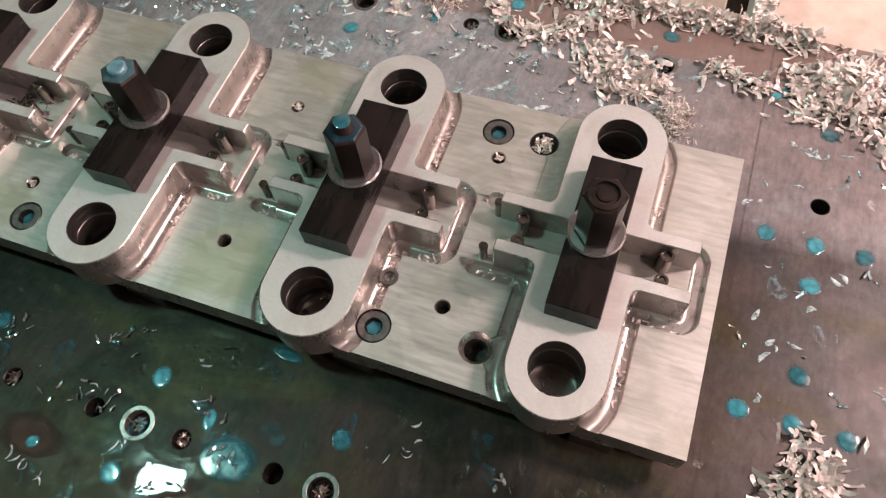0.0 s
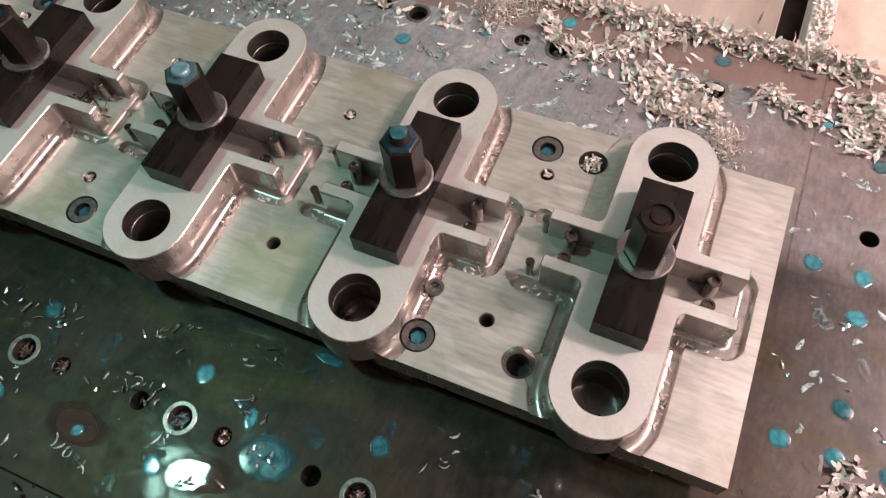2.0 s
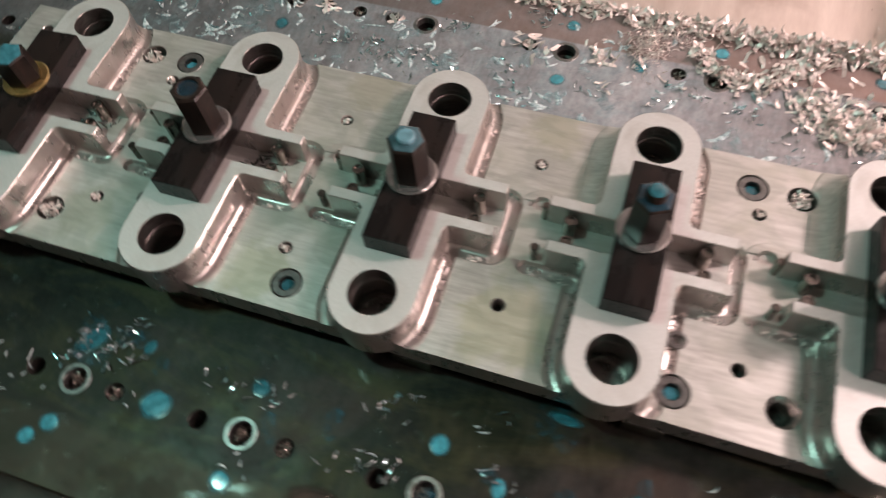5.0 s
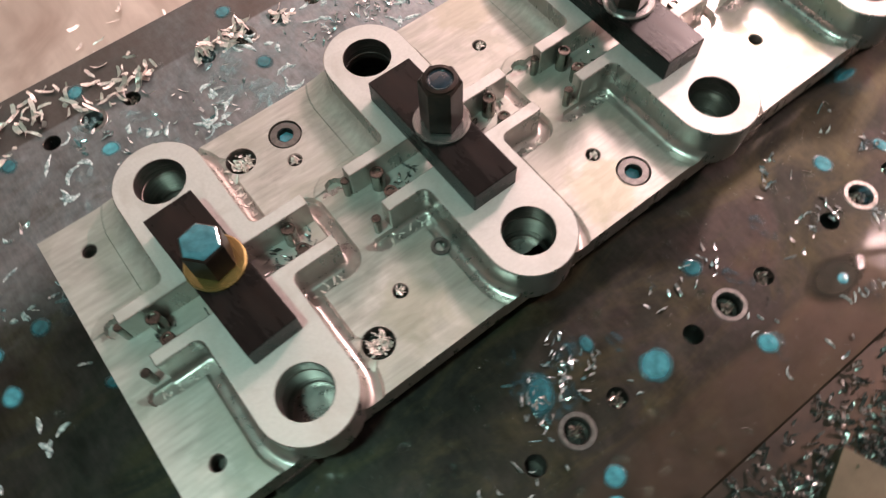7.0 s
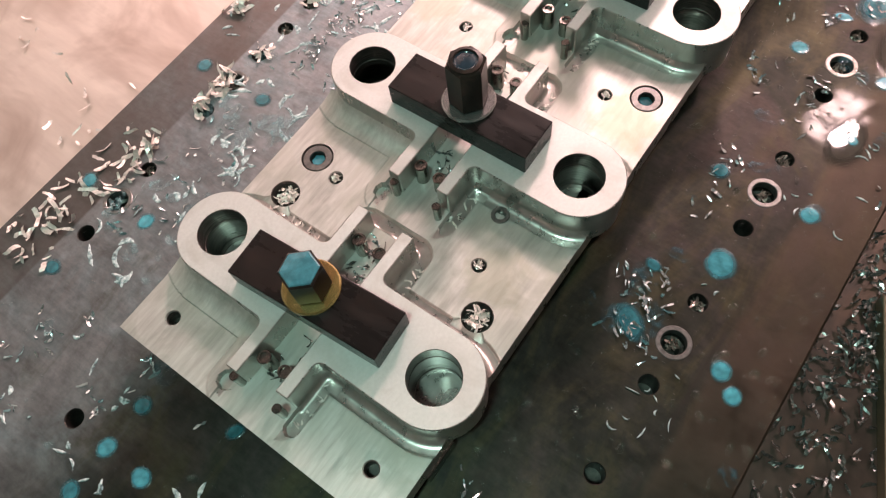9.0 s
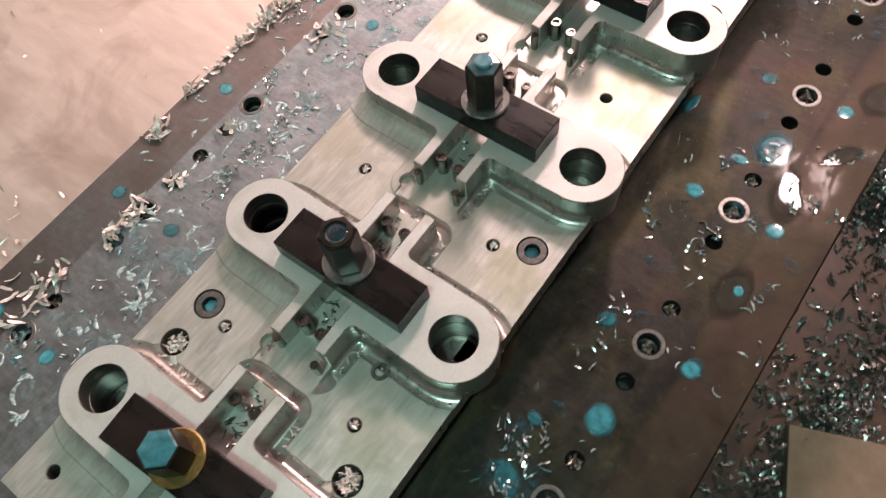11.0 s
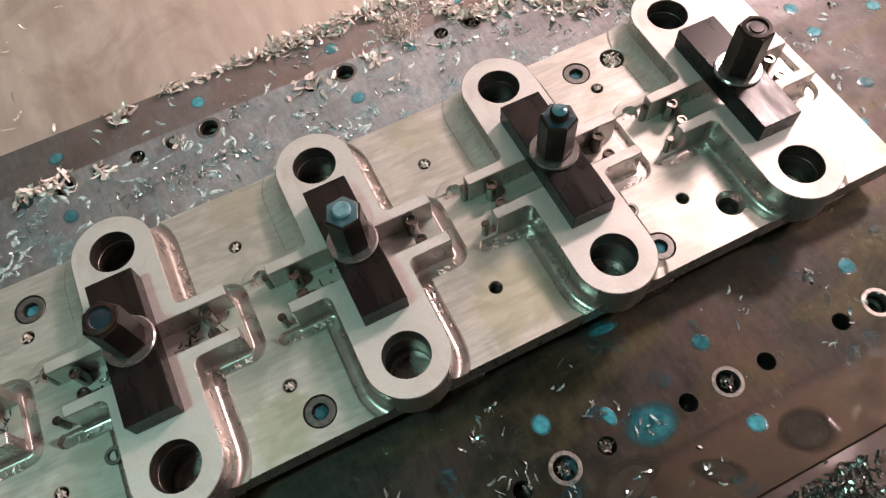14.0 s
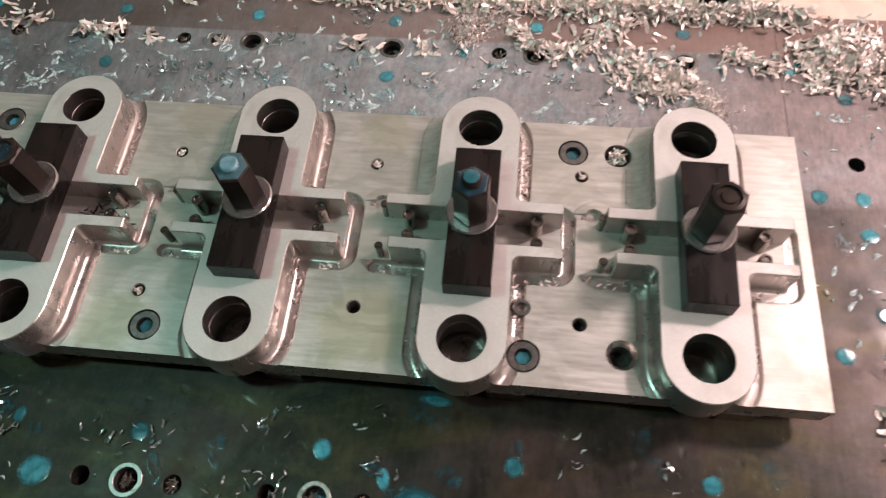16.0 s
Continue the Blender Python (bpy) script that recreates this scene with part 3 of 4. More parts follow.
def raised_pad(outline, bore):
    """A raised half station: flat ground top with a chamfer and a stepped bore."""
    bm = bmesh.new()
    k = len(outline)
    inner = []
    for i in range(k):
        p0, p1 = Vector(outline[i - 1]), Vector(outline[(i + 1) % k])
        t = (p1 - p0).normalized()
        nrm = Vector((t.y, -t.x))
        inner.append(Vector(outline[i]) - nrm * 0.0006)
    top = [bm.verts.new((*p, 0.0)) for p in inner]
    edge = [bm.verts.new((*p, -0.0006)) for p in outline]
    foot = [bm.verts.new((*p, PAD_FOOT)) for p in outline]
    n = 48
    prof = [(0.0158, 0.0), (0.0155, -0.0004), (0.0155, -0.0125), (0.0152, -0.0128), (0.0152, -0.0138), (0.0155, -0.0141), (0.0155, PAD_FOOT), (0.0155, -0.036), (0.0151, -0.0365), (0.0151, -0.0565)]
    rings = [[bm.verts.new((r * math.cos(2 * math.pi * i / n), bore + r * math.sin(2 * math.pi * i / n), z)) for i in range(n)] for r, z in prof]
    side = []
    for a, b in ((top, edge), (edge, foot)):
        for i in range(k):
            j = (i + 1) % k
            side.append(bm.faces.new((a[i], b[i], b[j], a[j])))
    for f in side:
        f.material_index = 1
    for a, b in zip(rings, rings[1:]):
        for i in range(n):
            j = (i + 1) % n
            bm.faces.new((a[i], a[j], b[j], b[i])).material_index = 2
    bm.faces.new(rings[-1]).material_index = 3
    loops = [bm.edges.get((L[i], L[(i + 1) % len(L)])) for L in (top, rings[0]) for i in range(len(L))]
    under = [bm.edges.get((L[i], L[(i + 1) % len(L)])) for L in (foot, rings[6]) for i in range(len(L))]
    for edges, sign, slot in ((loops, 1, 0), (under, -1, 1)):
        made = bmesh.ops.triangle_fill(bm, edges=edges, use_beauty=True, use_dissolve=False)
        for f in made["geom"]:
            if isinstance(f, bmesh.types.BMFace):
                f.material_index = slot
                f.normal_update()
                if f.normal.z * sign < 0:
                    f.normal_flip()
    return bm


def to_mesh(bm, name):
    me = bpy.data.meshes.new(name)
    bm.normal_update()
    bm.to_mesh(me)
    bm.free()
    me.shade_smooth()
    me.set_sharp_from_angle(angle=radians(30))
    return me


pad_meshes = [to_mesh(raised_pad(UPPER, BY), "raised_pad"), to_mesh(raised_pad(LOWER, -BY), "raised_pad")]
pin_tall = to_mesh(lathe([(0, 0.0148), (0.0026, 0.0150), (0.0028, 0.0166), (0.0040, 0.0166), (0.0044, 0.0160), (0.0044, 0.0), (0.0048, -0.002)], 20), "dowel_pin")
pin_short = to_mesh(lathe([(0, 0.0118), (0.0024, 0.0118), (0.0026, 0.0130), (0.0038, 0.0130), (0.0042, 0.0124), (0.0042, -0.002)], 20), "dowel_pin")
pin_thin = to_mesh(lathe([(0, 0.0150), (0.0024, 0.0150), (0.0029, 0.0145), (0.0029, 0.0120), (0.0026, 0.0115), (0.0026, -0.002)], 16), "dowel_pin")
PINS = [(-0.0440, 0.0078, pin_tall), (-0.0438, -0.0060, pin_short), (0.0435, 0.0085, pin_tall), (0.0440, -0.0060, pin_short), (-0.0620, 0.0155, pin_thin), (-0.0620, -0.0170, pin_thin)]
for s in range(STATIONS):
    for me in pad_meshes:
        ob = obj("raised_pad", me, [M_TOP, M_WALL, M_BORE, M_HOLESHADE], fixture_plate)
        ob.matrix_basis = pose(s * PITCH, 0, 0)
    for x, y, me in PINS:
        ob = obj("dowel_pin", me, M_PIN, fixture_plate)
        ob.matrix_basis = pose(s * PITCH + x, y, FLOOR)

# spacers carry the plate
for x in (-0.03, 0.16, 0.33, 0.48, 0.630):
    for y in (-0.089, 0.085):
        ob = part("spacer_block", box(0.026, 0.026, PLATE_Z - TABLE, 0.001), M_PIN, at=pose(x, y, TABLE))
        tagged(ob, "small bright steel spacer under the fixture plate", "spacer", "spacers under the plate")

# ---- clamps ----
def hex_nut(height, af):
    """A long hexagon nut with chamfered corners."""
    bm = bmesh.new()
    R = af / math.sqrt(3)
    rows = [(0.94, 0.0), (1.0, 0.0012), (1.0, height - 0.0012), (0.90, height)]
    rings = [[bm.verts.new((R * q * math.cos(math.pi / 3 * i), R * q * math.sin(math.pi / 3 * i), z)) for i in range(6)] for q, z in rows]
    for a, b in zip(rings, rings[1:]):
        for i in range(6):
            j = (i + 1) % 6
            bm.faces.new((a[i], a[j], b[j], b[i]))
    bm.faces.new(rings[-1])
    bm.faces.new(rings[0][::-1])
    return bm


def film(radius, z, hexagon):
    n = 6 if hexagon else 24
    return lathe([(0, z + 0.0009), (radius * 0.6, z + 0.0008), (radius * 0.93, z + 0.0004), (radius, z)], n)


BLOCK_TOP, BLOCK_Z = 0.0165, 0.0
BLOCK_SET = [(-0.0008, 3.6), (-0.0015, 0.6), (-0.0005, 0.4), (0.0008, 0.0), (0.0005, -0.5)]
CLAMPS = [(0.0, 0.002, 0.0235, 12, "bolt"), (0.0, 0.0, 0.035, 20, "cup"), (0.0, 0.0, 0.035, 8, "stud"), (0.0, 0.0, 0.035, 25, "thread"), (0.0, -0.001, 0.038, 14, "bare")]
for s, (dx, dy, high, turn, style) in enumerate(CLAMPS):
    x = s * PITCH
    shift, swing = BLOCK_SET[s]
    bl = part("clamp_block", box(0.031, 0.102, BLOCK_TOP, 0.0006), M_BLOCK, at=pose(x + shift, -0.0005, BLOCK_Z, 0, 0, swing))
    tagged(bl, "black oxide steel clamp block lying across the pads", "clamp block", "clamp blocks")
    wz = BLOCK_Z + BLOCK_TOP
    w = part("washer", lathe([(0.0085, 0), (0.0085, 0.0022), (0.0160, 0.0024), (0.0170, 0.0016), (0.0170, 0.0004), (0.0166, 0)], 40), M_BRASSY if style == "bolt" else M_WASHER, at=pose(x + dx, dy, wz), smooth=True)
    tagged(w, "yellow-tinted wet steel washer" if style == "bolt" else "wet dark steel washer under a long nut", "washer", "washers")
    nz = wz + 0.0024
    nut = empty("clamp_nut", pose(x + dx, dy, nz, 0, 0, turn), "long black hexagon nut wet with coolant" if style != "bolt" else "black hexagon bolt head topped with blue coolant", "nut", "clamp nuts")
    part("hexagon", hex_nut(high, 0.0215), M_NUT, nut)
    if style == "bolt":
        part("coolant_film", film(0.0111, high, True), M_BLUE, nut, "flat blue coolant film")
    elif style == "cup":
        part("collar", lathe([(0.0104, high - 0.0012), (0.0098, high + 0.0010), (0.0076, high + 0.0014), (0.0070, high + 0.0004)], 32), M_NUT, nut, "", True)
        part("coolant_film", lathe([(0.0074, high + 0.0002), (0.0066, high + 0.0006), (0.0058, high + 0.0001), (0.004, high + 0.0003), (0, high + 0.0005)], 28), M_DULLBLUE, nut, "blue coolant in the nut", True)
    elif style == "thread":
        part("coolant_film", film(0.0110, high, True), M_DULLBLUE, nut, "dull blue coolant film")
        thread = [(0.0056 + 0.0005 * (k % 2), high + 0.0002 + 0.0007 * k) for k in range(9)]
        stud = part("stud", lathe(thread + [(0.0048, high + 0.0066), (0.0, high + 0.0066)], 28), M_NUT, nut, "threaded stud end", True)
        part("stud_drop", lathe([(0.0050, high + 0.0066), (0.0030, high + 0.0073), (0, high + 0.0076)], 20), M_BLUE, stud, "blue coolant drop on the stud", True)
    elif style == "stud":
        part("coolant_film", film(0.0111, high, True), M_PALEBLUE, nut, "pale blue coolant film")
        part("stud", lathe([(0.0060, high), (0.0060, high + 0.0030), (0.0050, high + 0.0040), (0, high + 0.0042)], 24), M_PALEBLUE, nut, "pale blue wet stud end", True)
    else:
        part("collar", lathe([(0.0098, high - 0.001), (0.0098, high + 0.0012), (0.0074, high + 0.0016), (0.0068, high - 0.0006), (0.0052, high - 0.0004), (0.0046, high + 0.0010), (0.0, high + 0.0012)], 32), M_NUT, nut, "", True)

# ---- socket screws in the plate ----
for x, y in screw_at:
    sc = empty("socket_screw", pose(x, y, FLOOR - 0.011), "dark socket-head screw with coolant in its socket", "screw", "plate screws")
    bm = lathe([(0.0101, 0), (0.0101, 0.0100), (0.0096, 0.0106), (0.0056, 0.0106), (0.0054, 0.0099)], 30)
    part("head", bm, M_SCREW, sc, "", True)
    part("socket", lathe([(0.0056, 0.0099), (0.0054, 0.0060), (0, 0.0060)], 6), M_HOLESHADE, sc)
    part("coolant_film", lathe([(0.0049, 0.0068), (0.0030, 0.0070), (0, 0.0071)], 6), M_BLUE, sc, "dull blue coolant in the socket")

# small threaded insert rings in the side grooves
for x, y in ((0.1105, -0.0490), (0.4870, -0.0485)):
    ring = part("threaded_insert", lathe([(0.0058, 0), (0.0060, 0.0030), (0.0056, 0.0036), (0.0036, 0.0036), (0.0032, 0.0030), (0.0032, 0.0)], 24), M_SCREW, at=pose(x, y, FLOOR - 0.002), smooth=True)
    tagged(ring, "small dark threaded ring set in the groove", "insert ring", "insert rings")


# ---- coolant ----
def pool(radius, seed, rough, squash=1.0):
    """A flat drop with an uneven outline and a rounded rim."""
    rnd = random.Random(seed)
    ph1, ph2, ph3 = (rnd.uniform(0, 6.28) for _ in range(3))
    bm = bmesh.new()
    n = 36
    rows = [(0.0, 0.0009), (0.45, 0.0009), (0.8, 0.00075), (0.95, 0.0004), (1.0, 0.0)]
    rings = []
    for q, z in rows:
        if q == 0:
            rings.append([bm.verts.new((0, 0, z))])
            continue
        ring = []
        for i in range(n):
            a = 2 * math.pi * i / n
            r = radius * q * (1 + rough * (math.sin(2 * a + ph1) + 0.7 * math.sin(3 * a + ph2) + 0.5 * math.sin(5 * a + ph3)))
            ring.append(bm.verts.new((r * math.cos(a), squash * r * math.sin(a), z)))
        rings.append(ring)
    for a, b in zip(rings, rings[1:]):
        for i in range(n):
            j = (i + 1) % n
            if len(a) == 1:
                bm.faces.new((a[0], b[i], b[j]))
            else:
                bm.faces.new((a[i], b[i], b[j], a[j]))
    return bm


POOLS = [(4, 1), (8, -1), (0, 1), (0, -1), (-4, -1), (12, -11), (12, -13), (8, -11), (8, -13), (4, -11), (4, -13), (12, 1), (10, 0), (16, 1), (20, -1), (19, -4), (20, -4), (21, -4), (20, -5), (20, -7), (19, -8), (20, -8), (21, -8), (-7, -4), (-8, -4), (-8, -5), (-9, -4), (-6, 0), (-4, 1), (0, -13), (8, 1), (16, -11), (19, 0), (22, -5)]
for q, (i, j) in enumerate(POOLS):
    px, py = node(i, j)
    ob = part("coolant_drop", pool(0.0074, q, 0.075), M_POOL, smooth=True, at=pose(px, py, TABLE + 0.0001, 0, 0, q * 40))
    ob.scale.z = 0.45
    tagged(ob, "round blue coolant drop filling a table hole", "coolant drop", "coolant drops")
for q, (px, py, r, sq) in enumerate(((0.428, -0.178, 0.0165, 0.85), (node(2, -12)[0], node(2, -12)[1], 0.0110, 0.85), (0.108, -0.148, 0.012, 0.7), (0.150, -0.141, 0.006, 0.7), (0.405, -0.160, 0.007, 0.6), (0.100, -0.220, 0.006, 0.9), (-0.088, 0.015, 0.007, 0.6), (0.434, -0.106, 0.010, 0.4), (0.305, -0.208, 0.004, 1.0), (0.70, 0.196, 0.004, 1.0))):
    ob = part("coolant_puddle", pool(r * 1.15, 100 + q, 0.09, sq), M_POOL, smooth=True, at=pose(px, py, TABLE + 0.0002, 0, 0, q * 25))
    ob.scale.z = 0.5
    tagged(ob, "uneven blue coolant puddle on the table", "coolant puddle", "coolant puddles")


def clear_film():
    m, nt, p = nodes_of("clear_coolant_film")
    f = noise_fac(nt, coords(nt), 60, 3)
    nt.links.new(ramp(nt, f, [(0.3, (0.034, 0.032, 0.027)), (0.7, (0.062, 0.052, 0.042))]), p.inputs["Base Color"])
    p.inputs["Roughness"].default_value = 0.03
    p.inputs["IOR"].default_value = 1.4
    return m


M_FILM = thin_edge(clear_film())


def clear_drop():
    m, nt, p = nodes_of("clear_coolant_drop")
    p.inputs["Base Color"].default_value = (0.86, 0.95, 0.96, 1)
    p.inputs["Transmission Weight"].default_value = 1.0
    p.inputs["IOR"].default_value = 1.36
    f = noise_fac(nt, coords(nt), 300, 2)
    nt.links.new(grey(nt, f, 0.01, 0.06), p.inputs["Roughness"])
    return m


M_DROP = clear_drop()
for q, (px, py, r, sq) in enumerate(((0.392, -0.202, 0.026, 0.55), (0.300, -0.205, 0.024, 0.6), (0.515, -0.226, 0.024, 0.6), (0.450, -0.222, 0.018, 0.5))):
    ob = part("wet_patch", pool(r, 200 + q, 0.13, sq), M_FILM, smooth=True, at=pose(px, py, TABLE + 0.0001, 0, 0, 10 - 15 * q))
    ob.scale.z = 0.18
    tagged(ob, "shiny wet coolant patch on the table", "wet patch", "wet patches")


def smear_material(name, thin, thick):
    m, nt, p = nodes_of(name)
    f = noise_fac(nt, coords(nt), 210, 5, 0.7, 0.0)
    nt.links.new(ramp(nt, f, [(0.3, thin), (0.7, thick)]), p.inputs["Base Color"])
    nt.links.new(grey(nt, f, 0.0, 0.5, 0.47, 0.68), p.inputs["Alpha"])
    p.inputs["Roughness"].default_value = 0.07
    bumped(nt, p, f, 0.3, 0.001)
    return m


M_SMEAR = smear_material("thin_coolant_smear", (0.12, 0.32, 0.36), (0.34, 0.52, 0.55))
# same coolant in front of the plate, darker colour for the weaker light there
M_DIMSMEAR = smear_material("dim_coolant_smear", (0.012, 0.075, 0.10), (0.025, 0.15, 0.20))
SR = random.Random(11)
SMEARS = [(SR.uniform(-0.05, 0.64), SR.uniform(0.118, 0.20), SR.uniform(0.007, 0.016)) for _ in range(46)]
SMEARS += [(SR.uniform(-0.15, 0.66), SR.uniform(-0.24, -0.12), SR.uniform(0.004, 0.012)) for _ in range(26)]
SMEARS += [(SR.uniform(0.70, 0.80), SR.uniform(-0.06, 0.16), SR.uniform(0.004, 0.009)) for _ in range(8)]
SMEARS += [(0.43, -0.108, 0.02), (0.62, 0.14, 0.014), (-0.085, 0.08, 0.012), (0.11, -0.150, 0.02), (0.135, -0.14, 0.012), (0.425, -0.172, 0.020), (0.40, -0.155, 0.010)]
for q, (px, py, r) in enumerate(SMEARS):
    ob = part("coolant_smear", pool(r, 300 + q, 0.17, SR.uniform(0.35, 0.8)), M_SMEAR if py > 0.1 or px > 0.69 else M_DIMSMEAR, smooth=True, at=pose(px, py, TABLE - 0.0002, 0, 0, SR.uniform(0, 180)))
    ob.scale.z = 0.12
    ob.location.z = TABLE + 0.0002 + 0.00002 * q
    tagged(ob, "thin bluish coolant smear on the table", "coolant smear", "coolant smears")


# curled streaks of coolant drawn out round small chips
def streak_material():
    m, nt, p = nodes_of("pale_coolant_streak")
    f = noise_fac(nt, coords(nt), 260, 4, 0.65)
    nt.links.new(ramp(nt, f, [(0.35, (0.34, 0.54, 0.57)), (0.65, (0.78, 0.84, 0.85))]), p.inputs["Base Color"])
    nt.links.new(grey(nt, f, 0.25, 0.95, 0.35, 0.6), p.inputs["Alpha"])
    p.inputs["Roughness"].default_value = 0.08
    return m


KR = random.Random(23)
kv, kf = [], []


def streak(px, py, length, width, bend, turn):
    """A bent ribbon of coolant with a domed section."""
    b, n = len(kv), 8
    x, y, a = px, py, turn
    for i in range(n + 1):
        w = width * (0.25 + math.sin(math.pi * i / n)) * KR.uniform(0.7, 1.15)
        for side, z in ((-0.5, 0.0), (-0.22, 0.0006), (0.22, 0.0006), (0.5, 0.0)):
            kv.append((x - math.sin(a) * w * side, y + math.cos(a) * w * side, TABLE + 0.0003 + z))
        x, y, a = x + math.cos(a) * length / n, y + math.sin(a) * length / n, a + bend / n
    for i in range(n):
        for q in range(3):
            k = b + 4 * i + q
            kf.append((k, k + 4, k + 5, k + 1))


def streaks(x0, x1, y0, y1, count, lengths, widths):
    for _ in range(count):
        px, py = KR.uniform(x0, x1), KR.uniform(y0, y1)
        for _ in range(KR.choice((1, 1, 2, 3))):
            streak(px + KR.gauss(0, 0.006), py + KR.gauss(0, 0.004), KR.uniform(*lengths), KR.uniform(*widths), KR.uniform(-2.4, 2.4), KR.uniform(0, 6.28))


streaks(-0.06, 0.66, 0.116, 0.196, 76, (0.007, 0.020), (0.0018, 0.0042))
streaks(0.10, 0.66, 0.214, 0.250, 16, (0.006, 0.014), (0.0016, 0.0036))
streaks(-0.22, -0.09, -0.02, 0.20, 22, (0.005, 0.012), (0.0016, 0.0036))
streaks(0.70, 0.80, -0.06, 0.17, 16, (0.005, 0.011), (0.0016, 0.0034))
streaks(-0.15, 0.66, -0.238, -0.125, 26, (0.003, 0.010), (0.0006, 0.0016))
tagged(from_arrays("coolant_streaks", kv, kf, streak_material(), smooth=True), "pale curled coolant streaks drawn over the table", "coolant streaks", kind="stuff")


# ---- metal chips ----
def flakes(name, spots, lengths, widths, material, label, tilt=0.35, seed=1, group=""):
    """Curled cutting chips, one strip of three faces each. spots: rows of x, y, z."""
    rng = np.random.default_rng(seed)
    P = np.array(spots)
    n = len(P)
    L, W = rng.uniform(*lengths, n), rng.uniform(*widths, n)
    curl = rng.uniform(0.3, 1.7, n) * rng.choice([1, 1, -1], n)
    yaw, roll, pit = rng.uniform(0, 6.283, n), rng.normal(0, tilt, n), rng.normal(0, tilt, n)
    t = np.linspace(-0.5, 0.5, 5)
    ang = curl[:, None] * t
    R = L / np.abs(curl)
    x = R[:, None] * np.sin(np.abs(ang)) * np.sign(t)
    z = np.sign(curl)[:, None] * R[:, None] * (1 - np.cos(ang))
    edges = rng.uniform(0.62, 1.12, (2, n, 5)) * np.array([0.72, 1.0, 1.0, 1.0, 0.62])
    shear = rng.normal(0, 0.35, n)
    V = np.zeros((n, 10, 3))
    for side, sg in ((0, -0.5), (1, 0.5)):
        V[:, side::2, 0] = x + sg * (W * shear)[:, None]
        V[:, side::2, 1] = sg * W[:, None] * edges[side] + 0.12 * W[:, None] * np.sin(3 * t)
        V[:, side::2, 2] = z + sg * 0.15 * W[:, None]
    cr, sr, cp, sp, cy, sy = np.cos(roll), np.sin(roll), np.cos(pit), np.sin(pit), np.cos(yaw), np.sin(yaw)
    y1 = V[:, :, 1] * cr[:, None] - V[:, :, 2] * sr[:, None]
    z1 = V[:, :, 1] * sr[:, None] + V[:, :, 2] * cr[:, None]
    x2 = V[:, :, 0] * cp[:, None] + z1 * sp[:, None]
    z2 = -V[:, :, 0] * sp[:, None] + z1 * cp[:, None]
    out = np.stack([x2 * cy[:, None] - y1 * sy[:, None], x2 * sy[:, None] + y1 * cy[:, None], z2], axis=-1)
    out += rng.normal(0, 0.07, out.shape) * W[:, None, None]
    out[:, :, 2] -= out[:, :, 2].min(axis=1)[:, None] - 0.0001
    out += P[:, None, :]
    faces = [(10 * k + 2 * i, 10 * k + 2 * i + 1, 10 * k + 2 * i + 3, 10 * k + 2 * i + 2) for k in range(n) for i in range(4)]
    ob = from_arrays(name, out.reshape(-1, 3), faces, material)
    return tagged(ob, label, "metal chips", group, "stuff")


RNG = np.random.default_rng(7)


def on_table(x, y):
    return (y < 0.2615) & (y > -0.2450)


def clear_of_plate(x, y):
    return ~((x > -0.083) & (x < 0.682) & (y > -0.111) & (y < 0.112))


def cloud(cx, cy, sx, sy, n, heap=0.0, turn=0.0):
    u, v = RNG.normal(0, 1, n), RNG.normal(0, 1, n)
    c, s_ = math.cos(turn), math.sin(turn)
    x, y = cx + c * sx * u - s_ * sy * v, cy + s_ * sx * u + c * sy * v
    z = TABLE + heap * np.exp(-(u * u + v * v) / 1.6) * RNG.uniform(0, 1, n)
    ok = on_table(x, y) & clear_of_plate(x, y)
    return np.stack([x, y, z], 1)[ok]


def line_cloud(x0, y0, x1, y1, spread, n, heap=0.0):
    t = RNG.uniform(0, 1, n)
    v = RNG.normal(0, 1, n)
    x = x0 + (x1 - x0) * t + RNG.normal(0, spread, n)
    y = y0 + (y1 - y0) * t + v * spread
    z = TABLE + heap * np.exp(-v * v) * RNG.uniform(0, 1, n)
    ok = on_table(x, y) & clear_of_plate(x, y)
    return np.stack([x, y, z], 1)[ok]


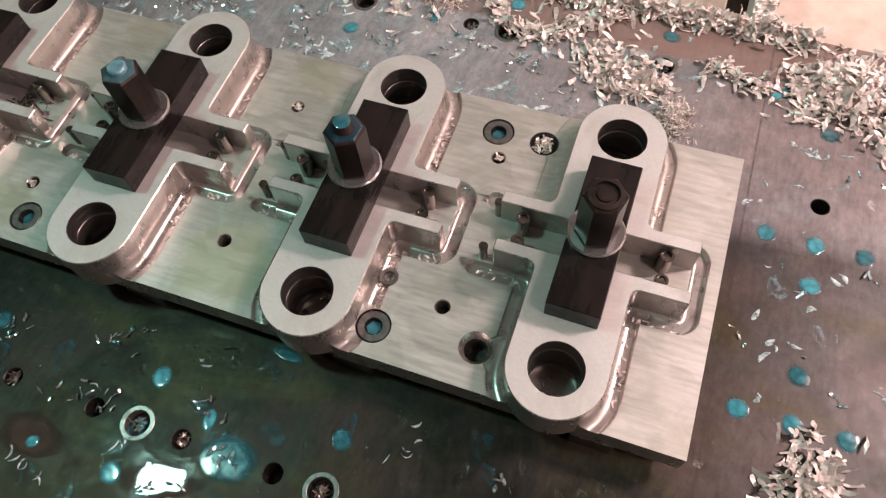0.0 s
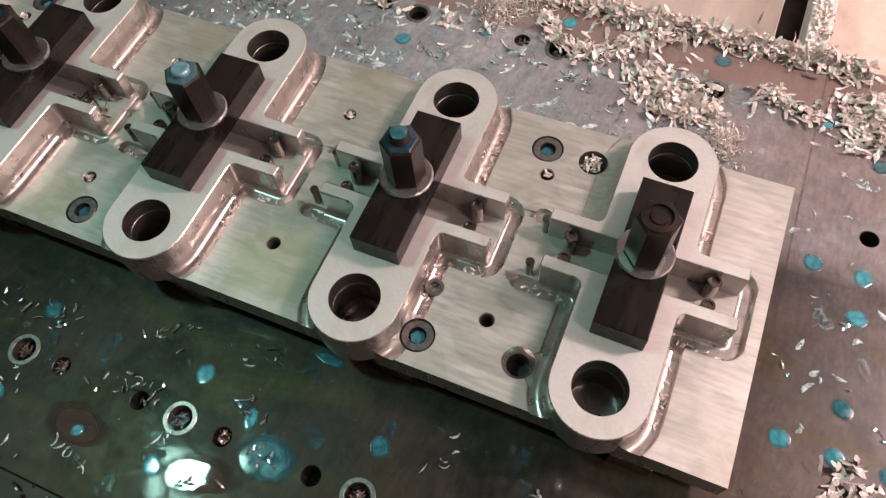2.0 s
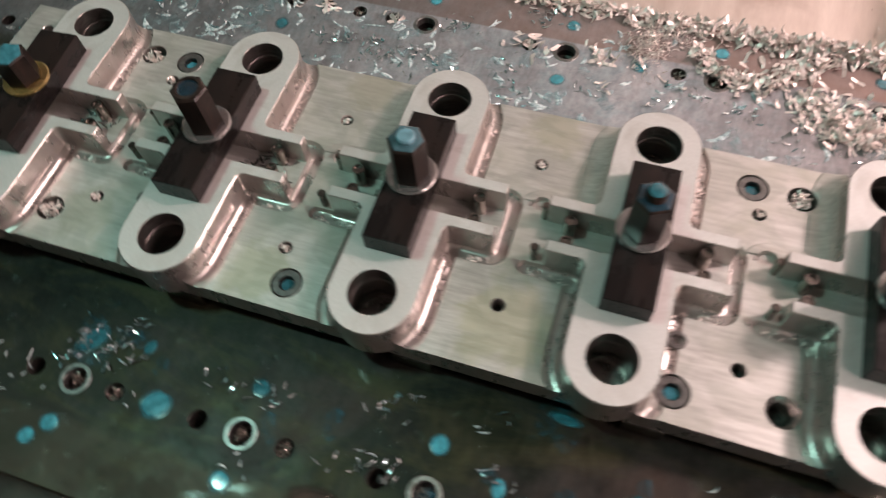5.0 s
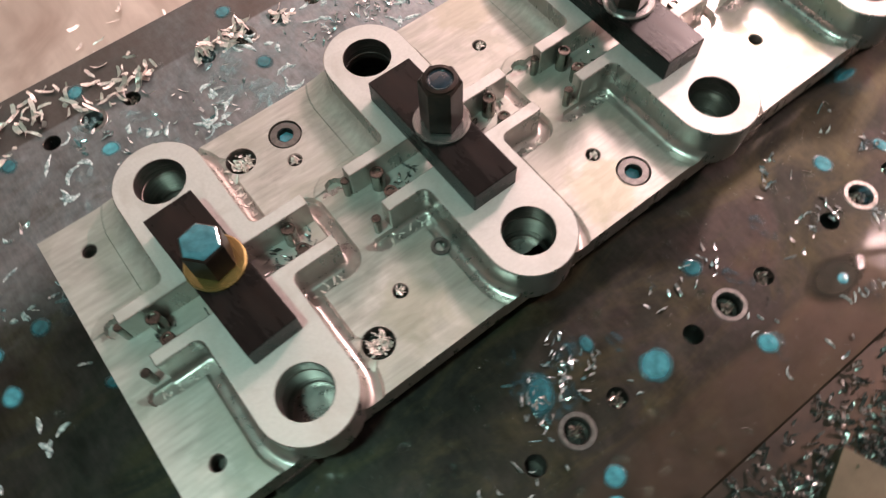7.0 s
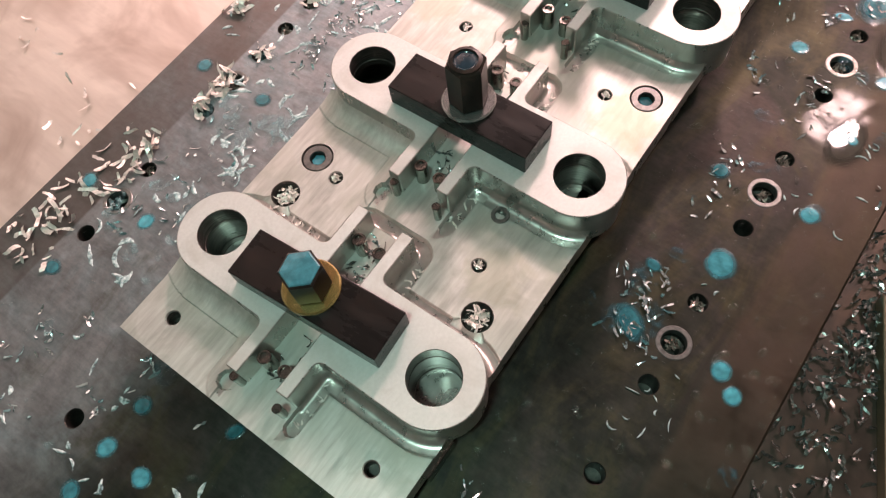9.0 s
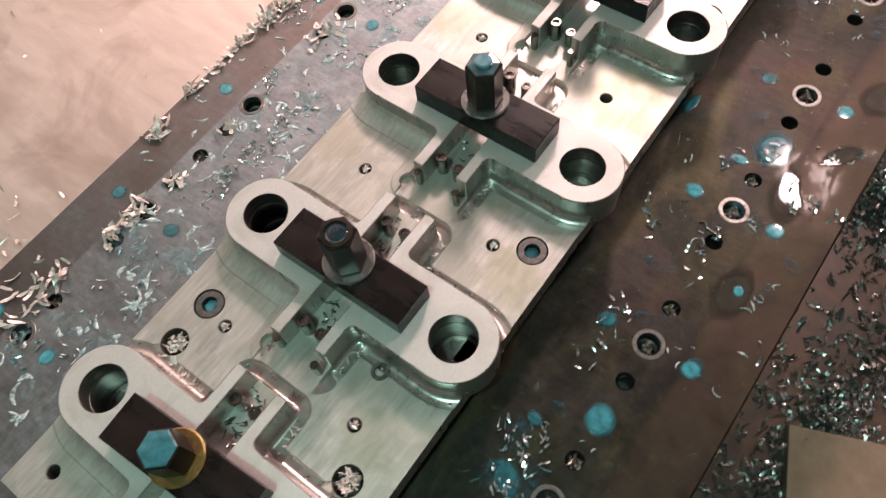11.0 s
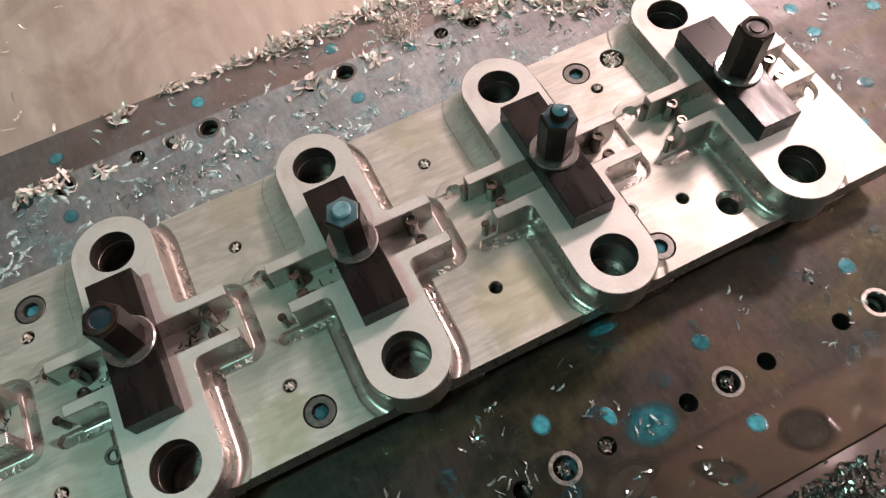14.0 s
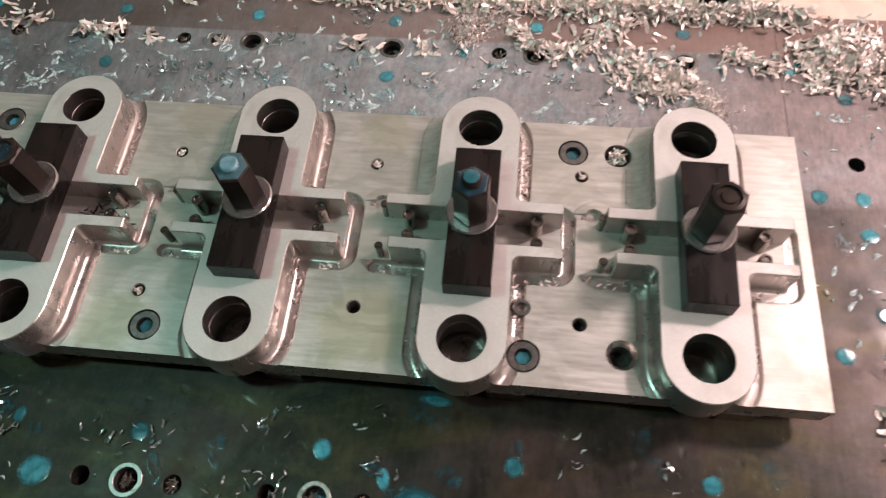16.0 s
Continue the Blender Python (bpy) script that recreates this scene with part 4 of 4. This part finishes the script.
dry = np.concatenate([
    line_cloud(0.50, 0.2555, 0.72, 0.2575, 0.0055, 1250, 0.009),
    line_cloud(0.30, 0.2570, 0.50, 0.2570, 0.0050, 420, 0.006),
    line_cloud(0.20, 0.2590, 0.30, 0.2580, 0.0035, 40, 0.002),
    line_cloud(0.467, 0.234, 0.486, 0.207, 0.0045, 46, 0.004), line_cloud(0.486, 0.207, 0.528, 0.202, 0.0055, 80, 0.004),
    line_cloud(0.529, 0.220, 0.572, 0.242, 0.0050, 62, 0.004), line_cloud(0.525, 0.203, 0.556, 0.228, 0.0050, 34, 0.003),
    cloud(0.562, 0.200, 0.012, 0.009, 55, 0.004), cloud(0.585, 0.183, 0.014, 0.009, 150, 0.006), cloud(0.592, 0.166, 0.013, 0.005, 60, 0.004), cloud(0.612, 0.178, 0.008, 0.008, 36, 0.003),
    line_cloud(0.645, 0.208, 0.662, 0.211, 0.0035, 32, 0.003), line_cloud(0.662, 0.208, 0.696, 0.196, 0.0050, 60, 0.004),
    cloud(0.728, 0.212, 0.011, 0.012, 210, 0.010), cloud(0.752, 0.214, 0.020, 0.018, 420, 0.014), cloud(0.80, 0.20, 0.030, 0.022, 240, 0.010), cloud(0.718, 0.196, 0.006, 0.010, 40, 0.004),
    cloud(0.754, -0.087, 0.011, 0.015, 190, 0.012), cloud(0.768, -0.118, 0.012, 0.012, 50, 0.006),
    cloud(0.395, 0.202, 0.006, 0.004, 14, 0.003), cloud(0.330, 0.202, 0.006, 0.004, 16, 0.003), cloud(0.105, 0.206, 0.009, 0.005, 34, 0.004), cloud(0.078, 0.206, 0.007, 0.004, 18, 0.003),
    cloud(0.143, 0.201, 0.005, 0.004, 12, 0.002), cloud(0.204, 0.201, 0.005, 0.004, 9, 0.002), cloud(0.172, 0.248, 0.008, 0.005, 20, 0.003), cloud(0.225, 0.258, 0.008, 0.004, 12, 0.002),
    cloud(0.015, 0.21, 0.02, 0.010, 34, 0.002), cloud(-0.05, 0.235, 0.03, 0.012, 50, 0.004),
    cloud(0.40, 0.20, 0.05, 0.02, 14), cloud(0.56, 0.21, 0.05, 0.03, 34),
])
flakes("dry_chips", dry, (0.006, 0.0150), (0.0020, 0.0046), M_CHIP, "heaped bright curled metal chips on the table", 0.45, 3)
wool = np.concatenate([cloud(0.630, 0.150, 0.008, 0.011, 420, 0.014), cloud(0.428, 0.222, 0.008, 0.013, 420, 0.016), cloud(0.445, 0.24, 0.012, 0.006, 150, 0.01)])
flakes("fine_swarf", wool, (0.003, 0.008), (0.0005, 0.0011), M_CHIP, "tangle of fine metal swarf", 0.8, 4)
wet = []
for k in range(46):
    cx, cy = RNG.uniform(-0.05, 0.66), RNG.uniform(0.115, 0.195)
    wet.append(cloud(cx, cy, 0.009, 0.005, int(RNG.integers(2, 8)), 0.0, RNG.uniform(0, 3)))
for k in range(14):
    cx, cy = RNG.uniform(-0.16, 0.70), RNG.uniform(-0.245, -0.118)
    wet.append(cloud(cx, cy, 0.007, 0.005, int(RNG.integers(2, 8)), 0.0, RNG.uniform(0, 3)))
for k in range(16):
    cx, cy = RNG.uniform(0.70, 0.82), RNG.uniform(-0.08, 0.17)
    wet.append(cloud(cx, cy, 0.004, 0.004, int(RNG.integers(1, 4)), 0.0))
for k in range(22):
    cx, cy = RNG.uniform(-0.22, -0.085), RNG.uniform(-0.02, 0.20)
    wet.append(cloud(cx, cy, 0.005, 0.005, int(RNG.integers(1, 5)), 0.0))
for cx, cy, n in ((-0.083, 0.09, 26), (0.108, -0.150, 30), (0.135, -0.135, 12), (0.14, -0.152, 16), (0.325, -0.132, 9), (0.425, -0.176, 8), (0.405, -0.153, 8), (0.328, -0.172, 10), (0.240, -0.147, 10), (0.439, -0.214, 5), (0.213, -0.143, 7), (0.410, -0.104, 8),
    (0.263, 0.205, 20), (0.245, 0.164, 24), (0.211, 0.158, 22), (0.172, 0.166, 18), (0.338, 0.238, 24), (0.201, 0.170, 12), (0.330, 0.144, 12), (0.470, 0.180, 14), (0.512, 0.172, 16)):
    wet.append(cloud(cx, cy, 0.009, 0.006, n, 0.003))
wet = np.concatenate(wet)
flakes("wet_chips", wet, (0.003, 0.009), (0.0008, 0.0024), M_WETCHIP, "scattered wet chips with bluish coolant on the table", 0.25, 5)

# droplets of coolant spray
dn = 1900
dx, dy = RNG.uniform(-0.2, 0.85, dn), np.where(RNG.uniform(0, 1, dn) < 0.6, RNG.uniform(-0.247, -0.11, dn), RNG.uniform(-0.247, 0.245, dn))
ok = clear_of_plate(dx, dy)
dx, dy = dx[ok], dy[ok]
dr = RNG.uniform(0.0004, 0.0013, len(dx)) * (1 + 1.5 * (RNG.uniform(0, 1, len(dx)) > 0.9))
dverts, dfaces = [], []
SEG = 8
for x, y, r in zip(dx, dy, dr):
    b = len(dverts)
    long = 1.0 + 0.8 * abs(math.sin(997 * x))
    turn = 311 * y
    for q, z in ((1.0, 0.0), (0.82, 0.35), (0.45, 0.58)):
        for k in range(SEG):
            u, v = q * r * long * math.cos(k * 2 * math.pi / SEG), q * r * math.sin(k * 2 * math.pi / SEG)
            dverts.append((x + u * math.cos(turn) - v * math.sin(turn), y + u * math.sin(turn) + v * math.cos(turn), TABLE + z * r))
    dverts.append((x, y, TABLE + 0.64 * r))
    for i in range(SEG):
        j = (i + 1) % SEG
        dfaces += [(b + i, b + j, b + SEG + j, b + SEG + i), (b + SEG + i, b + SEG + j, b + 2 * SEG + j, b + 2 * SEG + i), (b + 2 * SEG + i, b + 2 * SEG + j, b + 3 * SEG)]
droplets = from_arrays("coolant_droplets", dverts, dfaces, M_DROP, smooth=True)
droplets.visible_shadow = False
tagged(droplets, "fine coolant droplets sprayed over the table", "droplets", kind="stuff")

# chips on the sloping cover
n = 420
cx = np.concatenate([RNG.uniform(0.20, 0.655, 300), RNG.uniform(-0.3, 0.655, 70), RNG.normal(0.05, 0.03, 50)])
cy = np.concatenate([0.274 + np.abs(RNG.normal(0, 0.02, 300)), RNG.uniform(0.28, 0.60, 70), 0.30 + np.abs(RNG.normal(0, 0.025, 50))])
flakes("cover_chips", np.stack([cx, cy, sheet_z(cy) + 0.0015], 1), (0.006, 0.014), (0.0018, 0.004), M_CHIP, "bright chips lying on the way cover", 0.3, 6)

rx, ry = RNG.uniform(0.675, 0.690, 240), 0.265 + np.abs(RNG.normal(0, 0.06, 240))
flakes("rail_chips", np.stack([rx, ry, sheet_z(ry) + 0.0765], 1), (0.004, 0.010), (0.0015, 0.003), M_CHIP, "bright chips lying along the white rail", 0.3, 12)
sx, sy = RNG.uniform(0.70, 1.0, 500), 0.290 + np.abs(RNG.normal(0, 0.015, 500))
flakes("side_chips", np.stack([sx, sy, sheet_z(sy) + 0.0215], 1), (0.005, 0.012), (0.002, 0.004), M_CHIP, "bright chips along the beige side cover", 0.4, 13)

# chips in the front channel
ch = []
for px, py, sx, sy, n, hp in ((0.565, -0.305, 0.028, 0.026, 900, 0.03), (0.40, -0.36, 0.02, 0.02, 160, 0.012), (0.33, -0.33, 0.022, 0.016, 260, 0.014), (0.26, -0.31, 0.09, 0.030, 420, 0.008), (0.60, -0.31, 0.10, 0.04, 430, 0.015), (0.30, -0.32, 0.15, 0.05, 160, 0.0)):
    u, v = RNG.normal(0, 1, n), RNG.normal(0, 1, n)
    y = py + sy * v
    k = y < -0.262
    ch.append(np.stack([px + sx * u, y, BED + hp * np.exp(-(u * u + v * v) / 1.6) * RNG.uniform(0, 1, n)], 1)[k])
flakes("channel_chips", np.concatenate(ch), (0.006, 0.014), (0.002, 0.004), M_SOAKED, "wet grey chips heaped in the front channel", 0.4, 8)

# chips caught in the wall grooves and in the wet slots of the plate
caught = []
for k, y0, y1, n in ((0, 0.035, 0.085, 16), (1, 0.035, 0.080, 22), (2, 0.040, 0.080, 16), (3, 0.030, 0.085, 44), (4, 0.045, 0.080, 10), (2, -0.085, -0.035, 14), (3, -0.075, -0.030, 12), (4, -0.085, -0.040, 14)):
    caught.append(np.stack([0.15 * k + HALF + RNG.uniform(0.0035, 0.0085, n), RNG.uniform(y0, y1, n), np.full(n, FLOOR - 0.0022)], 1))
for k in range(5):
    caught.append(np.stack([0.15 * k + RNG.uniform(0.034, 0.060, 9), RNG.uniform(-0.0300, -0.0255, 9), np.full(9, FLOOR - 0.0040)], 1))
    caught.append(np.stack([0.15 * k - RNG.uniform(0.034, 0.064, 12), RNG.uniform(-0.0300, -0.0250, 12), np.full(12, FLOOR - 0.0040)], 1))
flakes("groove_chips", np.concatenate(caught), (0.002, 0.0055), (0.0007, 0.0018), M_CHIP, "small bright chips caught in the plate grooves", 0.3, 21)
soggy = []
for x0, x1, n in ((0.018, 0.056, 34), (0.168, 0.205, 22), (0.105, 0.134, 24), (-0.05, -0.018, 10), (0.26, 0.285, 8)):
    soggy.append(np.stack([RNG.uniform(x0, x1, n), RNG.uniform(-0.010, 0.010, n), np.full(n, FLOOR)], 1))
flakes("slot_chips", np.concatenate(soggy), (0.003, 0.009), (0.0008, 0.0020), M_SOAKED, "dull wet chips lying in the plate slots", 0.35, 22)

# chips packed in the open plate holes
inhole, inplate = [], []
for hx, hy in chip_holes:
    a, r = RNG.uniform(0, 6.28, 60), 0.0068 * np.sqrt(RNG.uniform(0, 1, 60))
    inplate.append(np.stack([hx + r * np.cos(a), hy + r * np.sin(a), FLOOR - 0.005 + RNG.uniform(0, 0.004, 60)], 1))
for i, j in ((12, -12), (8, -12), (4, -12), (0, -12), (0, 0), (2, 0), (16, 0), (18, 0), (11, 0), (3, 0), (-3, 0), (1, -12), (5, -12), (9, -12), (12, 0)):
    hx, hy = node(i, j)
    a, r = RNG.uniform(0, 6.28, 30), 0.0036 * np.sqrt(RNG.uniform(0, 1, 30))
    inhole.append(np.stack([hx + r * np.cos(a), hy + r * np.sin(a), TABLE - 0.006 + RNG.uniform(0, 0.003, 30)], 1))
for k in range(4):
    for sgn in (1, -1):
        a, r = RNG.uniform(0, 6.28, 14), 0.0022 * np.sqrt(RNG.uniform(0, 1, 14))
        if (k, sgn) not in ((2, -1), (3, -1)):
            inplate.append(np.stack([0.075 + 0.15 * k + r * np.cos(a), 0.057 * sgn + r * np.sin(a), FLOOR - 0.0024 + RNG.uniform(0, 0.0018, 14)], 1))
flakes("packed_chips", np.concatenate(inplate), (0.003, 0.006), (0.001, 0.0022), M_CHIP, "bright chips packed in drilled plate holes", 0.6, 9)
flakes("hole_chips", np.concatenate(inhole), (0.003, 0.007), (0.0007, 0.0018), M_OLDCHIP, "dull wet chips caught in the table holes", 0.7, 10)
